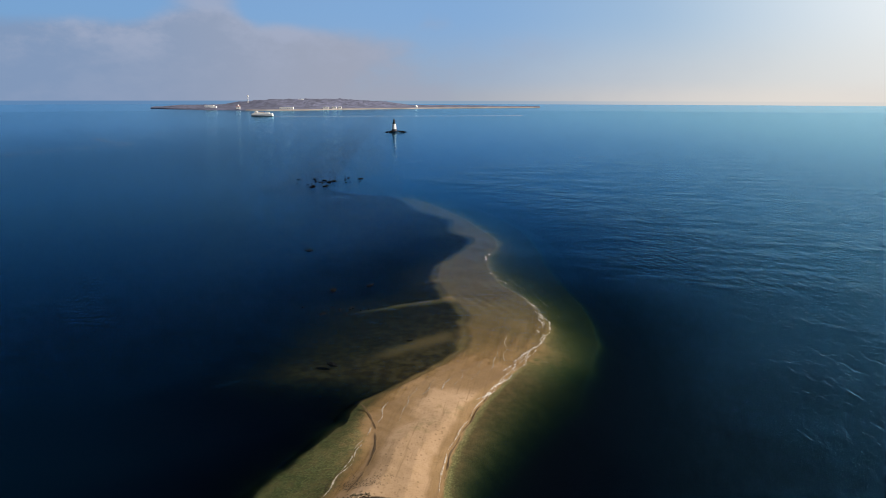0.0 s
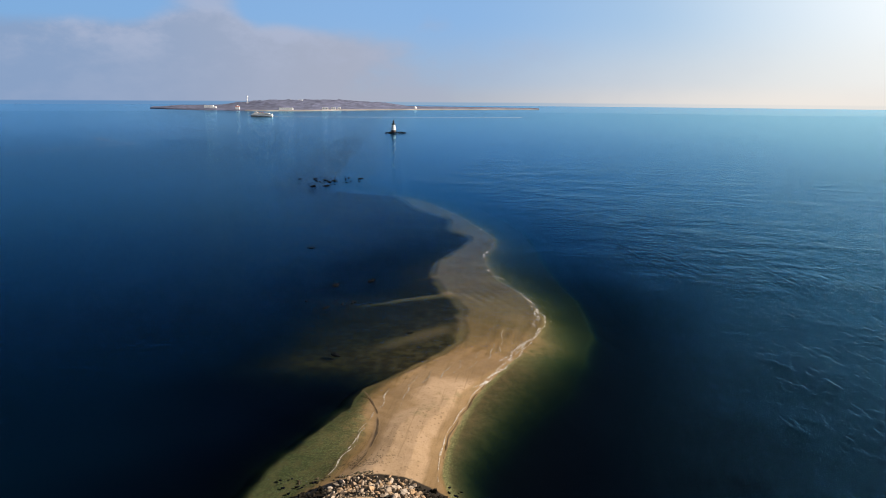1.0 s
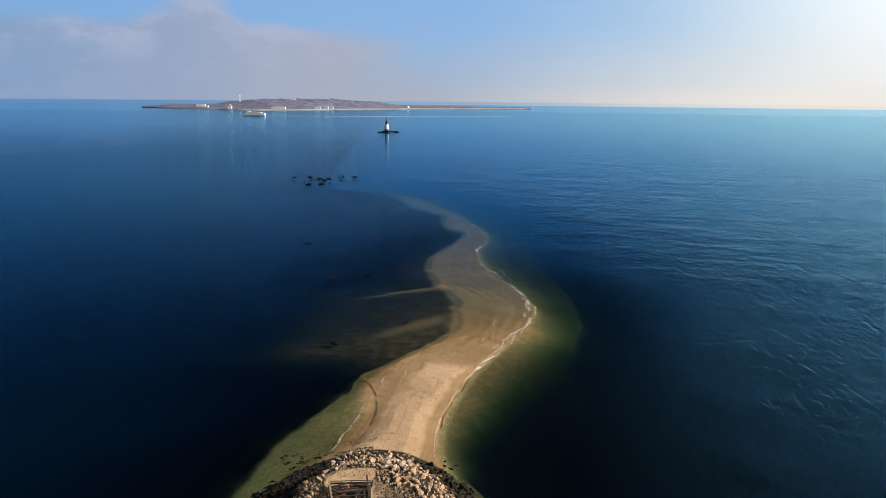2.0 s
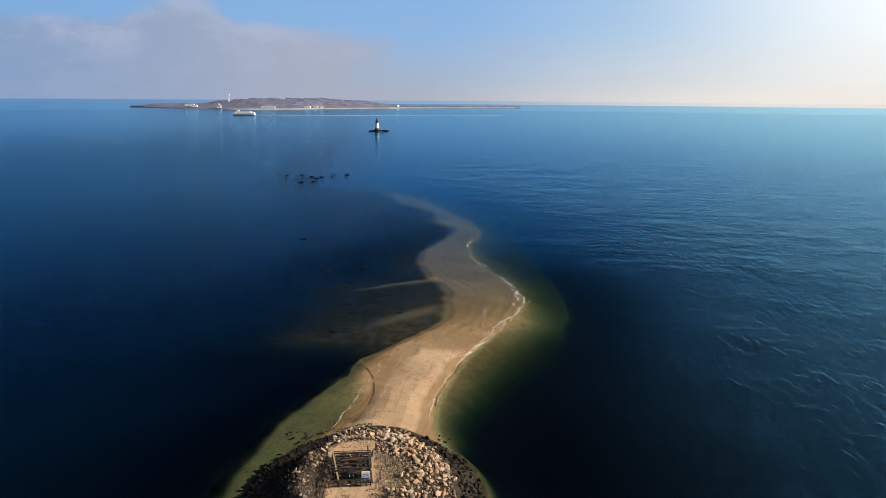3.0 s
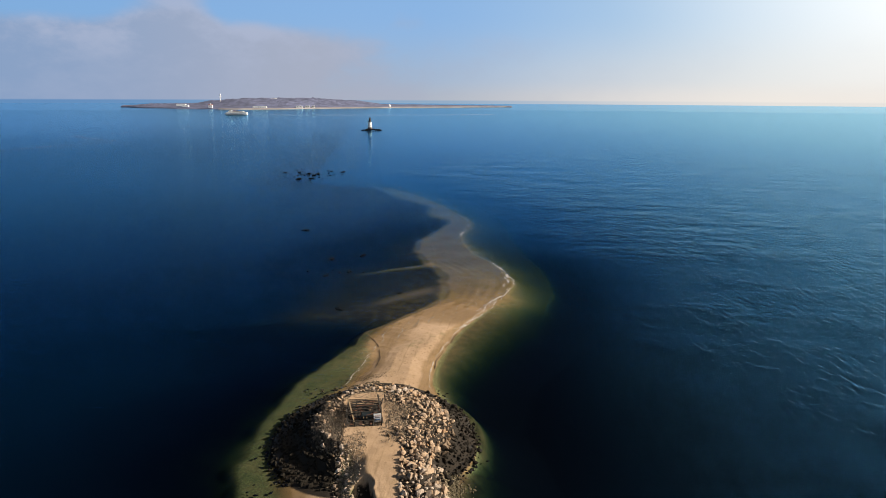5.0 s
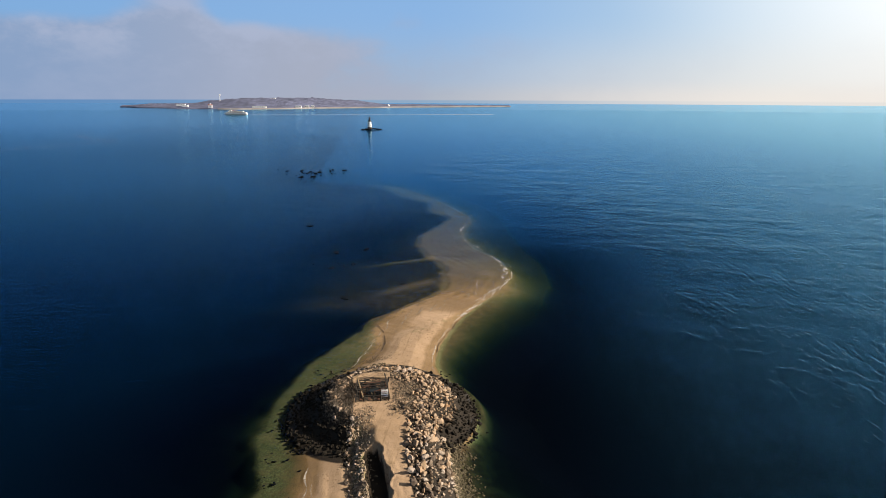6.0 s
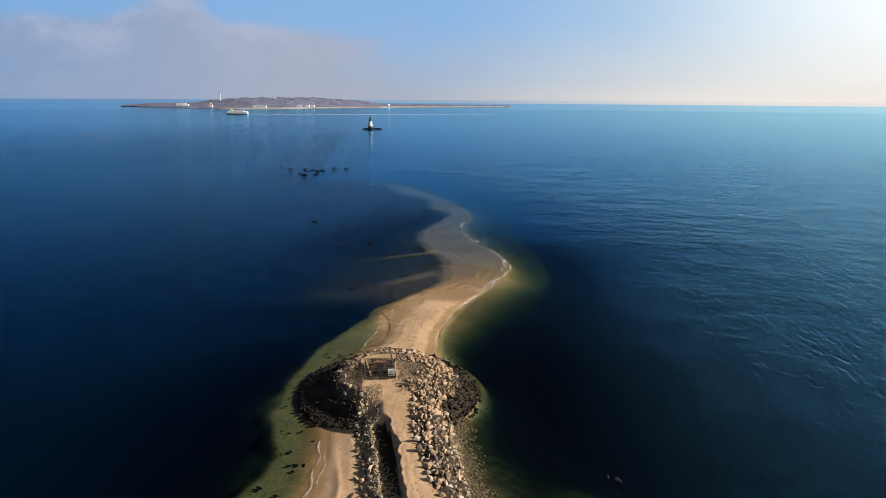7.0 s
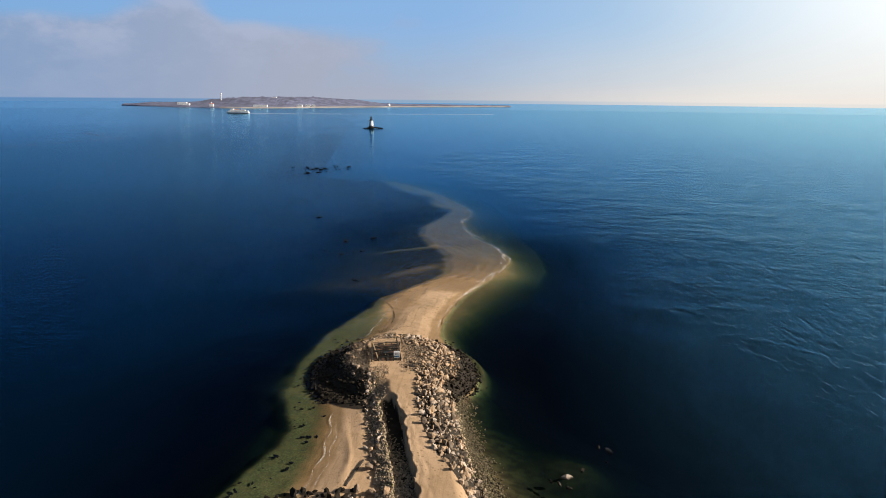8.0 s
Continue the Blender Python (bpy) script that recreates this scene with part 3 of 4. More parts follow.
BOULDERS = stone_meshes(8, M_DARK, flat=0.6)


def scatter(inside, x0, x1, y0, y1, gap, seed):
    """Places on a shaken grid for which inside(x, y) holds."""
    rng = random.Random(seed)
    spots = []
    y = y0
    row = 0
    while y < y1:
        x = x0 + (row % 2) * gap / 2
        while x < x1:
            px, py = x + rng.uniform(-0.36, 0.36) * gap, y + rng.uniform(-0.36, 0.36) * gap
            if inside(px, py):
                spots.append((px, py))
            x += gap
        y += gap * 0.87
        row += 1
    rng.shuffle(spots)
    return spots


def revetment(label, spots, size, seed, shapes=None, material=None, group="stone revetments"):
    shapes, material = shapes or STONES, material or M_STONE
    rng = random.Random(seed)
    cx, cy = np.mean([s[0] for s in spots]), np.mean([s[1] for s in spots])
    base = thing("stone_revetment", (cx, cy, 0), label, "revetment", group)
    zs = land([s[0] for s in spots], [s[1] for s in spots])
    rest = bmesh.new()
    for k, ((x, y), z) in enumerate(zip(spots, zs)):
        r = size * rng.choice((0.4, 0.5, 0.6, 0.72, 0.85, 1.0, 1.2, 1.5)) * rng.uniform(0.9, 1.1)
        m = pose(x - cx, y - cy, z + r * rng.uniform(-0.15, 0.5), rng.uniform(-50, 50), rng.uniform(-50, 50), rng.uniform(0, 360)) @ Matrix.Diagonal((r, r, r, 1))
        if k < 300:
            ob = new("boulder", shapes[rng.randrange(len(shapes))])
            ob.parent = base
            ob.matrix_basis = m
        else:
            n0 = len(rest.verts)
            rest.from_mesh(shapes[rng.randrange(len(shapes))])
            rest.verts.ensure_lookup_table()
            bmesh.ops.transform(rest, matrix=m, verts=rest.verts[n0:])
    if rest.verts:
        tagged(part("rubble", rest, material, base), kind="stuff")
    else:
        rest.free()
    return base


def in_head(x, y):
    d = float(head_depth(x, y))
    if y < 31 and -2 < x < 12:
        return False
    return (0.5 if y > 56 else -0.6) < d and bool(stone_zone(x, y)) and not (y < 34 and x < -4 and d < 1)


DRY = (DRY_STONES, M_TAN)
HEAD = scatter(in_head, -18, 22, 24, 68, 0.68, 3)
revetment("quarry stones dark with weed and painted shade, flank of the mound", [s for s in HEAD if s[0] < -3.5 and s[1] <= 46], 0.35, 11, WEEDY_SHADED_STONES, M_WEEDY_SHADED)
revetment("dark and tan quarry stones at the shaded corner of the mound", [s for s in HEAD if s[0] < -3.5 and s[1] > 46], 0.35, 16, WEEDY_SHADED_STONES, M_WEEDY_SHADED)
revetment("pale and tan quarry stones round the tip of the mound", [s for s in HEAD if -3.5 <= s[0] <= 9 and s[1] > 54], 0.38, 12, TIP_STONES, M_TIP)
revetment("sunlit tan quarry stones with black weedy foot", [s for s in HEAD if s[0] > 3 and (s[1] <= 54 or s[0] > 9)], 0.41, 13)
revetment("small tan quarry stones along the sunken track", scatter(lambda x, y: -3.6 + 0.7 * float(smooth(26, 18, y)) < x < float(GULLY_LEFT(y)) - 0.5 - 0.5 * float(smooth(24, 18, y)), -5, 2, 17.5, 38, 0.68, 8), 0.40, 14, *DRY)
revetment("scattered big pale stones between beach and track", scatter(lambda x, y: -3.1 + 0.25 * math.sin(y) < x < -1.4, -5, 1, 8, 19, 1.35, 18), 0.6, 18, *DRY)
revetment("large pale quarry stones edging the sand track", scatter(lambda x, y: float(TRACK_RIGHT(y)) + 0.4 < x < 11.4, 4, 15, 12, 34, 0.72, 9), 0.47, 15, *DRY)
revetment("large blocky pale stones edging the sand track", scatter(lambda x, y: float(TRACK_RIGHT(y)) + 0.4 < x < 11.6 + 1.3 * float(smooth(12, 2, y)), 4, 15, -2, 12, 0.85, 19), 0.58, 19, *DRY)
revetment("black weedy stones across the beach", scatter(lambda x, y: abs(y - 6.4 - 0.9 * math.sin(x * 0.35)) < 1.3, -21, -4.5, 2, 10, 1.1, 10), 0.6, 17)
revetment("pale stones in a row across the beach head", scatter(lambda x, y: abs(y - 6.4 - 0.9 * math.sin(x * 0.35)) < 1.3, -6, 0.3, 2, 10, 1.2, 12), 0.62, 27, *DRY)


def gravel():
    """Loose small stones, too many to count."""
    rng = random.Random(41)
    spots = []
    for _ in range(2600):
        y = rng.uniform(1, 37)
        spots.append((float(GULLY_LEFT(y)) - 0.9 + rng.gauss(0, 0.8), y, rng.uniform(0.08, 0.24)))
    for _ in range(3200):
        y = rng.uniform(1, 34)
        spots.append((11.2 + 1.2 * max(0, (20 - y) / 20) + abs(rng.gauss(0, 1.5)), y, rng.uniform(0.1, 0.3)))
    for _ in range(900):
        y = rng.triangular(0, 20, 4)
        spots.append((rng.uniform(float(GULLY_LEFT(y)), float(GULLY_RIGHT(y))), y, rng.uniform(0.08, 0.3)))
    for _ in range(4200):
        t, k = rng.uniform(0, 6.283), rng.uniform(0.25, 0.52)
        x, y = 2 + 16.3 * k * math.cos(t), 46.5 + 18.8 * k * math.sin(t)
        if x > 4.5 + 1.5 * rng.random() or (x < -2.6 - 1.5 * rng.random() and rng.random() < 0.3) or y > 53:
            spots.append((x, y, rng.uniform(0.04, 0.12)))
    for _ in range(1500):
        x, y = rng.gauss(6.0, 2.0), rng.gauss(46.0, 3.8)
        if x > 1.5 + 2.0 * rng.random() + 0.6 * math.sin(y * 1.3) and not (x < 3.8 and y > 43):
            spots.append((x, y, rng.uniform(0.05, 0.14)))
    for _ in range(260):
        spots.append((rng.gauss(0.5, 2.6), 66.5 + abs(rng.gauss(0, 1.8)), rng.uniform(0.04, 0.11)))
    for _ in range(90):
        x, y = rng.uniform(-8, 3), rng.gauss(64.3, 0.5)
        spots.append((x, y, rng.uniform(0.08, 0.25)))
    zs = land([s[0] for s in spots], [s[1] for s in spots])
    shapes = []
    for me in STONES[:6]:
        shapes.append((np.array([v.co[:] for v in me.vertices]), [tuple(p.vertices) for p in me.polygons]))
    verts, faces, n = [], [], 0
    for (x, y, r), z in zip(spots, zs):
        co, fa = shapes[rng.randrange(6)]
        turn = np.array(Euler((rng.uniform(-0.6, 0.6), rng.uniform(-0.6, 0.6), rng.uniform(0, 6.28))).to_matrix())
        verts.append(co @ turn.T * r + np.array((x, y, float(z) + 0.2 * r)))
        faces.extend(tuple(i + n for i in f) for f in fa)
        n += len(co)
    ob = sheet("gravel", np.concatenate(verts).tolist(), faces, M_GRAVEL, smooth=False)
    tagged(ob, "loose brown gravel and cobbles beside the stone banks", "gravel", kind="stuff")


def gravel_material():
    n = Nodes("gravel")
    rnd = n.node("NewGeometry").outputs["Random Per Island"]
    p = n.place()
    z = n.node("SeparateXYZ")
    n.put(z.inputs[0], p)
    g = n.noise(p, 9.0, 4)
    col = n.mix(rnd, (0.12, 0.095, 0.068), (0.42, 0.33, 0.23))
    col = n.mix(n.math("MULTIPLY", n.step(g, 0.45, 0.7), 0.5), col, (0.12, 0.095, 0.065))
    wet = n.step(n.math("ADD", z.outputs["Z"], n.math("MULTIPLY", rnd, 0.8)), 1.7, 0.8)
    col = n.mix(n.math("MULTIPLY", wet, 0.85), col, (0.045, 0.04, 0.022))
    return n.principled(col, 0.85, 0.0, n.bump(g, 0.5, 0.03), 0.1)


M_GRAVEL = gravel_material()
gravel()


def shelf_stones():
    """Dark weedy stones lying singly in the shallows round the mound."""
    rng = random.Random(52)
    for k in range(96):
        if k < 76:
            y = rng.uniform(8, 66)
            x = float(DARK_LEFT(y)) + rng.uniform(0.5, 6.5)
            if y > 55:
                x += 2
        else:
            y = rng.uniform(34, 62)
            x = float(WATER_RIGHT(y)) + rng.uniform(0.3, 2.6)
        if float(head_depth(x, y)) > -0.8:
            continue
        r = rng.uniform(0.18, 0.5)
        ob = new("shore_stone", BOULDERS[rng.randrange(len(BOULDERS))])
        ob.matrix_basis = pose(x, y, max(land_at(x, y), -0.3) + 0.05 * r, 0, 0, rng.uniform(0, 360)) @ Matrix.Diagonal((r, r * rng.uniform(0.6, 1.0), r * 0.5, 1))
        tagged(ob, "dark weedy stone lying in the clear shallows", "stone", "stones in the shallows")


def land_at(x, y):
    return float(land(np.array([x]), np.array([y]))[0])


shelf_stones()


def boulders():
    rng = random.Random(21)
    spots = [(-59.7, 418, 1.6), (-49.4, 418, 1.8), (-38, 400, 2.2), (-35, 407, 3.0), (-38, 382, 2.2), (-45.6, 379, 2.4), (-27, 423, 1.6), (-18.4, 419, 2.2), (-42, 412, 2.0), (-24.9, 211, 1.7), (-11.8, 162.7, 1.7), (-1.3, 166.3, 1.4), (-5.6, 145.7, 1.3), (-8.1, 144.7, 0.9), (-12.2, 142, 1.1), (-6.7, 110.4, 1.3), (9.5, 122.3, 0.8), (-18, 147.5, 0.6)]
    spots += [(rng.gauss(-38, 12), rng.gauss(402, 13), rng.uniform(0.6, 1.3)) for _ in range(30)]
    spots += [(rng.gauss(-9, 5), rng.gauss(145, 2.5), rng.uniform(0.3, 0.6)) for _ in range(8)]
    for x, y, r in spots:
        r *= 0.86 if y < 300 else 0.75
        ob = new("boulder", BOULDERS[rng.randrange(len(BOULDERS))])
        ob.matrix_basis = pose(x, y, 0.03 * r, 0, 0, rng.uniform(0, 360)) @ Matrix.Diagonal((r * 1.3, r, r * (0.7 if y < 300 else 0.65), 1))
        tagged(ob, "dark weed-covered boulder breaking the sea surface", "boulder", "boulders in the sea")
    for x, y, r in ((24.6, 7.6, 0.95), (23.2, 6.4, 0.55), (22.2, 7.2, 0.5), (24.2, 5.4, 0.5), (33.0, 13.9, 0.6), (27.5, 9.4, 0.5), (31.6, 11.0, 0.4), (32.0, 15.2, 0.35)):
        ob = new("boulder", TIP_STONES[rng.randrange(16)])
        ob.matrix_basis = pose(x, y, 0.3 * r, 0, 0, rng.uniform(0, 360)) @ Matrix.Diagonal((r, r * 0.7, r * 0.8, 1))
        tagged(ob, "pale wet boulder awash beside the causeway", "boulder", "boulders in the sea")


boulders()


# ---- lighthouse ----
def lighthouse():
    base = thing("lighthouse", (1.2, 1017, 0), "white and brown cast-iron lighthouse on a heap of dark stones", "lighthouse")
    part("caisson", cones(4.0, 3.7, 0.5, 5.0), M_BROWN, base, "brown lower tower")
    part("tower", cones(3.6, 2.9, 5.0, 13.2), M_WHITE, base, "white upper tower")
    part("gallery", cones(3.8, 3.8, 13.2, 13.6), M_BLACK, base)
    part("watch_room", cones(2.0, 1.9, 13.6, 16.6), M_BLACK, base)
    part("lantern", cones(1.4, 1.4, 16.6, 19.0, seg=10), M_BLACK, base)
    part("roof", cones(1.7, 0.15, 19.0, 20.8, seg=10), M_BLACK, base)
    for k in range(12):
        t = k * math.pi / 6
        part("railing_post", beam(bmesh.new(), (3.7 * math.cos(t), 3.7 * math.sin(t), 13.5), (3.7 * math.cos(t), 3.7 * math.sin(t), 14.7), 0.12), M_BLACK, base)
    for k in range(8):
        t = (k + 0.5) * math.pi / 4
        part("window", boxes((0.9, 0.25, 1.5), (3.3 * math.cos(t), 3.3 * math.sin(t), 7.4 + 2.6 * (k % 2)), (0, 0, math.degrees(t) + 90)), M_BLACK, base)
    part("lower_gallery", cones(4.2, 4.2, 4.8, 5.1), M_BROWN, base)
    part("door", boxes((1.2, 0.3, 2.2), (0, -4.0, 3.4)), M_BLACK, base)
    part("ball", cones(0.3, 0.3, 20.7, 21.3, seg=8), M_BLACK, base)
    rng = random.Random(4)
    for k in range(90):
        t, f = rng.uniform(0, 2 * math.pi), math.sqrt(rng.uniform(0.04, 1))
        x, y = 2.9 + 17 * f * math.cos(t), 8 * f * math.sin(t)
        r = rng.uniform(1.0, 2.0)
        ob = new("boulder", BOULDERS[rng.randrange(len(BOULDERS))])
        ob.parent = base
        ob.matrix_basis = pose(x, y, 2.0 * (1 - f * f) + 0.1, 0, 0, rng.uniform(0, 360)) @ Matrix.Diagonal((r, r, r, 1))


lighthouse()


# ---- ferry ----
def ferry():
    base = thing("ferry", (-392, 1928, 0), "white car ferry with long deckhouse under way", "ferry")
    bm = bmesh.new()
    box(bm, (64, 13, 5.0), (0, 0, 2.5), bevel=1.2)
    for v in bm.verts:
        if v.co.x < -28:
            v.co.y *= 0.35 if v.co.z < 2 else 0.6
            v.co.x -= 2.0 if v.co.z > 2 else -3
    part("hull", bm, M_WHITE, base)
    part("waterline", boxes((62, 12.6, 1.1), (0.5, 0, 0.4)), M_BLACK, base)
    part("car_deck", boxes((58, 12.6, 3.2), (2, 0, 6.6), bevel=0.4), M_WHITE, base)
    part("passenger_deck", boxes((44, 11.5, 2.8), (0, 0, 9.6), bevel=0.4), M_WHITE, base)
    part("bridge", boxes((8, 11, 2.8), (-16, 0, 12.4), bevel=0.5), M_WHITE, base)
    part("funnel", boxes((4, 3, 4.0), (8, 0, 13), bevel=0.5), M_BLUE, base)
    part("mast", cones(0.3, 0.2, 13, 19, (-15, 0), 8), M_WHITE, base)
    part("window_band", boxes((52, 0.2, 0.9), (2, -6.38, 6.9)), M_BLACK, base, "row of dark windows")
    part("window_band", boxes((38, 0.2, 0.9), (0, -5.83, 9.9)), M_BLACK, base, "row of dark windows")
    part("window_band", boxes((0.2, 9.5, 1.0), (-20.08, 0, 12.8)), M_BLACK, base, "dark bridge windows")
    part("window_band", boxes((6.5, 0.2, 1.0), (-16, -5.58, 12.8)), M_BLACK, base, "dark bridge windows")
    for x in (-8, -2, 4):
        part("lifeboat", boxes((4.0, 1.4, 1.2), (x, -5.2, 11.8), bevel=0.35), M_BOAT, base, "orange lifeboat")
    part("foremast", cones(0.2, 0.1, 5, 10, (-29, 0), 6), M_WHITE, base)
    part("bulwark", boxes((60, 0.25, 1.0), (0, -6.55, 5.3)), M_WHITE, base)


ferry()


# ---- island ----
ISLAND_X = [-1225, -800, -540, -380, -260, 130, 800]
ISLAND_FRONT = [3320, 2880, 2740, 2830, 3000, 3330, 3700]


def island():
    base = thing("island", (0, 0, 0), "low wooded island with bare winter trees and pale beach", "island", kind="structure")
    nx, ny = 560, 36
    rng = random.Random(13)
    xs = np.linspace(-1225, 830, nx)
    front = np.interp(xs, ISLAND_X, ISLAND_FRONT) + 12 * wobble(xs, xs * 0, 60, 3)
    back = np.interp(xs, [-1225, -1000, -400, 0, 830], [3400, 3500, 3600, 3650, 3760])
    top = np.interp(xs, [-1180, -1100, -860, -760, -620, -300, -60, 60, 160, 400, 800], [2, 10, 13, 26, 36, 38, 26, 11, 8, 6, 1])
    verts, faces = [], []
    for i in range(nx):
        for j in range(ny):
            t = j / (ny - 1)
            y = front[i] + (back[i] - front[i]) * t
            rise = float(smooth(0.04, 0.5, t) * (1 - smooth(0.8, 1, t)))
            bumps = 1 + 0.12 * wobble(xs[i], y, 60, 2) + 0.10 * wobble(xs[i], y, 17, 5)
            edge = 5.0 * float(smooth(0.0, 0.08, t)) if 0 < j < ny - 1 else -3.0
            verts.append((float(xs[i]), float(y), float(top[i] * rise * bumps) + edge + (rng.uniform(0, 2.6) * float(smooth(0.08, 0.25, t)) if j < ny - 1 else 0)))
    for i in range(nx - 1):
        for j in range(ny - 1):
            faces.append((i * ny + j, (i + 1) * ny + j, (i + 1) * ny + j + 1, i * ny + j + 1))
    sheet("woods", verts, faces, M_WOODS).parent = base
    # the beach: a low pale wedge along the shore
    verts, faces = [], []
    keep = [i for i in range(nx) if -640 < xs[i]]
    for i in keep:
        wide = 12 + 8 * float(wobble(xs[i], 0.0, 90, 4))
        y = float(front[i])
        verts += [(float(xs[i]), y - wide, -0.5), (float(xs[i]), y - 2, 3.0 + 1.2 * float(wobble(xs[i], 0.0, 25, 6))), (float(xs[i]), y + 14, 5.5)]
    for k in range(len(keep) - 1):
        a = k * 3
        faces += [(a, a + 3, a + 4, a + 1), (a + 1, a + 4, a + 5, a + 2)]
    sheet("beach", verts, faces, M_SHORE).parent = base
    return base


island()


def front_of(x, back):
    return float(np.interp(x, ISLAND_X, ISLAND_FRONT)) + back


def house(name, x, back, z, size, label, roof=True, material=None):
    w, dep, h = size
    base = thing(name, (x, front_of(x, back), z), label, "building", "island buildings")
    part("wall", boxes((w, dep, h), (0, 0, h / 2 - 3)), material or M_WHITE, base)
    if roof:
        bm = bmesh.new()
        rise = min(dep, w) * 0.35
        a = [bm.verts.new(c) for c in ((-w / 2 - 0.5, -dep / 2 - 0.5, h - 3), (w / 2 + 0.5, -dep / 2 - 0.5, h - 3), (w / 2 + 0.5, dep / 2 + 0.5, h - 3), (-w / 2 - 0.5, dep / 2 + 0.5, h - 3), (-w / 2 - 0.5, 0, h - 3 + rise), (w / 2 + 0.5, 0, h - 3 + rise))]
        for f in ((0, 1, 5, 4), (2, 3, 4, 5), (1, 2, 5), (3, 0, 4), (3, 2, 1, 0)):
            bm.faces.new([a[k] for k in f])
        part("roof", bm, M_ROOF, base)
    for k in range(max(2, int(w / 9))):
        part("window", boxes((2.2, 0.3, 2.2), (-w / 2 + (k + 0.5) * w / max(2, int(w / 9)), -dep / 2 - 0.1, h / 2 - 2)), M_BLACK, base)
    return base


def island_buildings():
    house("long_building", -470, 40, 6, (58, 18, 11), "long white flat-roofed building by the shore", roof=False)
    for x, w in ((-318, 26), (-285, 20), (-262, 14)):
        house("shore_building", x, 40, 7, (w, 14, 10), "white waterfront building on a wooded island", roof=False)
    house("hill_building", -852, 90, 13, (40, 16, 10), "white buildings among bare trees", roof=False)
    house("hill_building", -815, 60, 11, (26, 14, 8), "low white building among bare trees", roof=False)
    house("upper_building", -480, 420, 38, (56, 20, 12), "pale long building on the island hill", roof=False)
    base = house("old_lighthouse", -684, 40, 8, (16, 12, 11), "white keeper's house with a short light tower")
    part("light_tower", cones(3.0, 2.6, 6, 16, seg=12), M_WHITE, base)
    part("lantern", cones(2.0, 0.4, 16, 20, seg=12), M_BLACK, base)
    base = thing("dome", (102, front_of(102, 60), 6), "small white domed building", "building", "island buildings")
    part("drum", cones(8, 8, 0, 6, seg=20), M_WHITE, base)
    part("cap", cones(8, 2, 6, 11, seg=20), M_WHITE, base)
    base = thing("water_tower", (-690, 3080, 30), "pale water tower rising over the island woods", "water tower")
    for k in range(6):
        t = k * math.pi / 3
        part("leg", beam(bmesh.new(), (4 * math.cos(t), 4 * math.sin(t), 0), (2.4 * math.cos(t), 2.4 * math.sin(t), 27), 0.22), M_WHITE, base)
    part("riser", cones(0.7, 0.7, 0, 27, seg=10), M_WHITE, base)
    bm = cones(1.6, 3.4, 26, 28.5, seg=20)
    cone(bm, 3.4, 3.4, 28.5, 32.5, seg=20)
    cone(bm, 3.4, 0.4, 32.5, 34.5, seg=20)
    part("tank", bm, M_WHITE, base)


island_buildings()


# ---- foam, wrack and wakes ----
def foam_material(name="sea_foam", thin=0.45, cover=1.0, dull=(0.50, 0.45, 0.38), bright=(0.80, 0.76, 0.70)):
    n = Nodes(name)
    p = n.place()
    f = n.noise(p, 2.2, 6, 0.65)
    hide = n.node("BsdfTransparent")
    body = n.node("BsdfDiffuse")
    n.put(body.inputs[0], n.mix(n.step(f, 0.4, 0.7), dull, bright))
    mix = n.node("MixShader")
    n.put(mix.inputs[0], n.step(f, thin, thin + 0.16, 0.0, cover))
    n.put(mix.inputs[1], hide.outputs[0])
    n.put(mix.inputs[2], body.outputs[0])
    n.put(n.out.inputs[0], mix.outputs[0])
    return n.mat


M_FOAM = foam_material(cover=0.8, dull=(0.60, 0.60, 0.58), bright=(0.84, 0.84, 0.82))
M_SWASH = foam_material("swash_foam", 0.34, 0.45)
M_WAKE = foam_material("ferry_wake_foam", 0.25, 0.55, (0.5, 0.55, 0.62), (0.75, 0.78, 0.82))
M_WRACK_SHADE = plain("wrack_and_shade", (0.13, 0.085, 0.045), 0.9, vary=0.4, scale=1.0)


def ribbon(verts, faces, line, width, lift, seed, gaps=0.0, wander=0.25):
    """A ragged band along a line of plan points, draped on land or sea."""
    pts = np.array(line, float)
    step = np.hypot(*np.diff(pts, axis=0).T)
    along = np.r_[0, np.cumsum(step)]
    s = np.arange(0, along[-1], 0.35)
    x, y = np.interp(s, along, pts[:, 0]), np.interp(s, along, pts[:, 1])
    if len(s) < 4:
        return
    k = np.ones(9) / 9
    if len(s) > 20:
        x[4:-4], y[4:-4] = np.convolve(x, k, "valid"), np.convolve(y, k, "valid")
    dx, dy = np.gradient(x), np.gradient(y)
    ln = np.maximum(np.hypot(dx, dy), 1e-6)
    nx, ny = -dy / ln, dx / ln
    x, y = x + nx * wander * np.sin(s * 0.9 + seed), y + ny * wander * np.sin(s * 0.9 + seed)
    w = width * (0.65 + 0.35 * np.sin(s * 0.55 + seed * 3) + 0.3 * np.sin(s * 1.7 + seed)) * np.minimum(1, np.minimum(s, s[-1] - s) / 1.5 + 0.1)
    on = np.sin(s * 0.23 + seed * 7) + 0.6 * np.sin(s * 0.71 + seed) > -1.6 + gaps
    n0 = len(verts)
    for side in (-0.5, 0.5):
        px, py = x + nx * w * side, y + ny * w * side
        z = np.maximum(land(px, py), 0.0) + lift
        verts += np.stack([px, py, z], -1).tolist()
    m = len(s)
    for i in range(m - 1):
        if on[i] and w[i] > 0.03:
            faces.append((n0 + i, n0 + i + 1, n0 + m + i + 1, n0 + m + i))


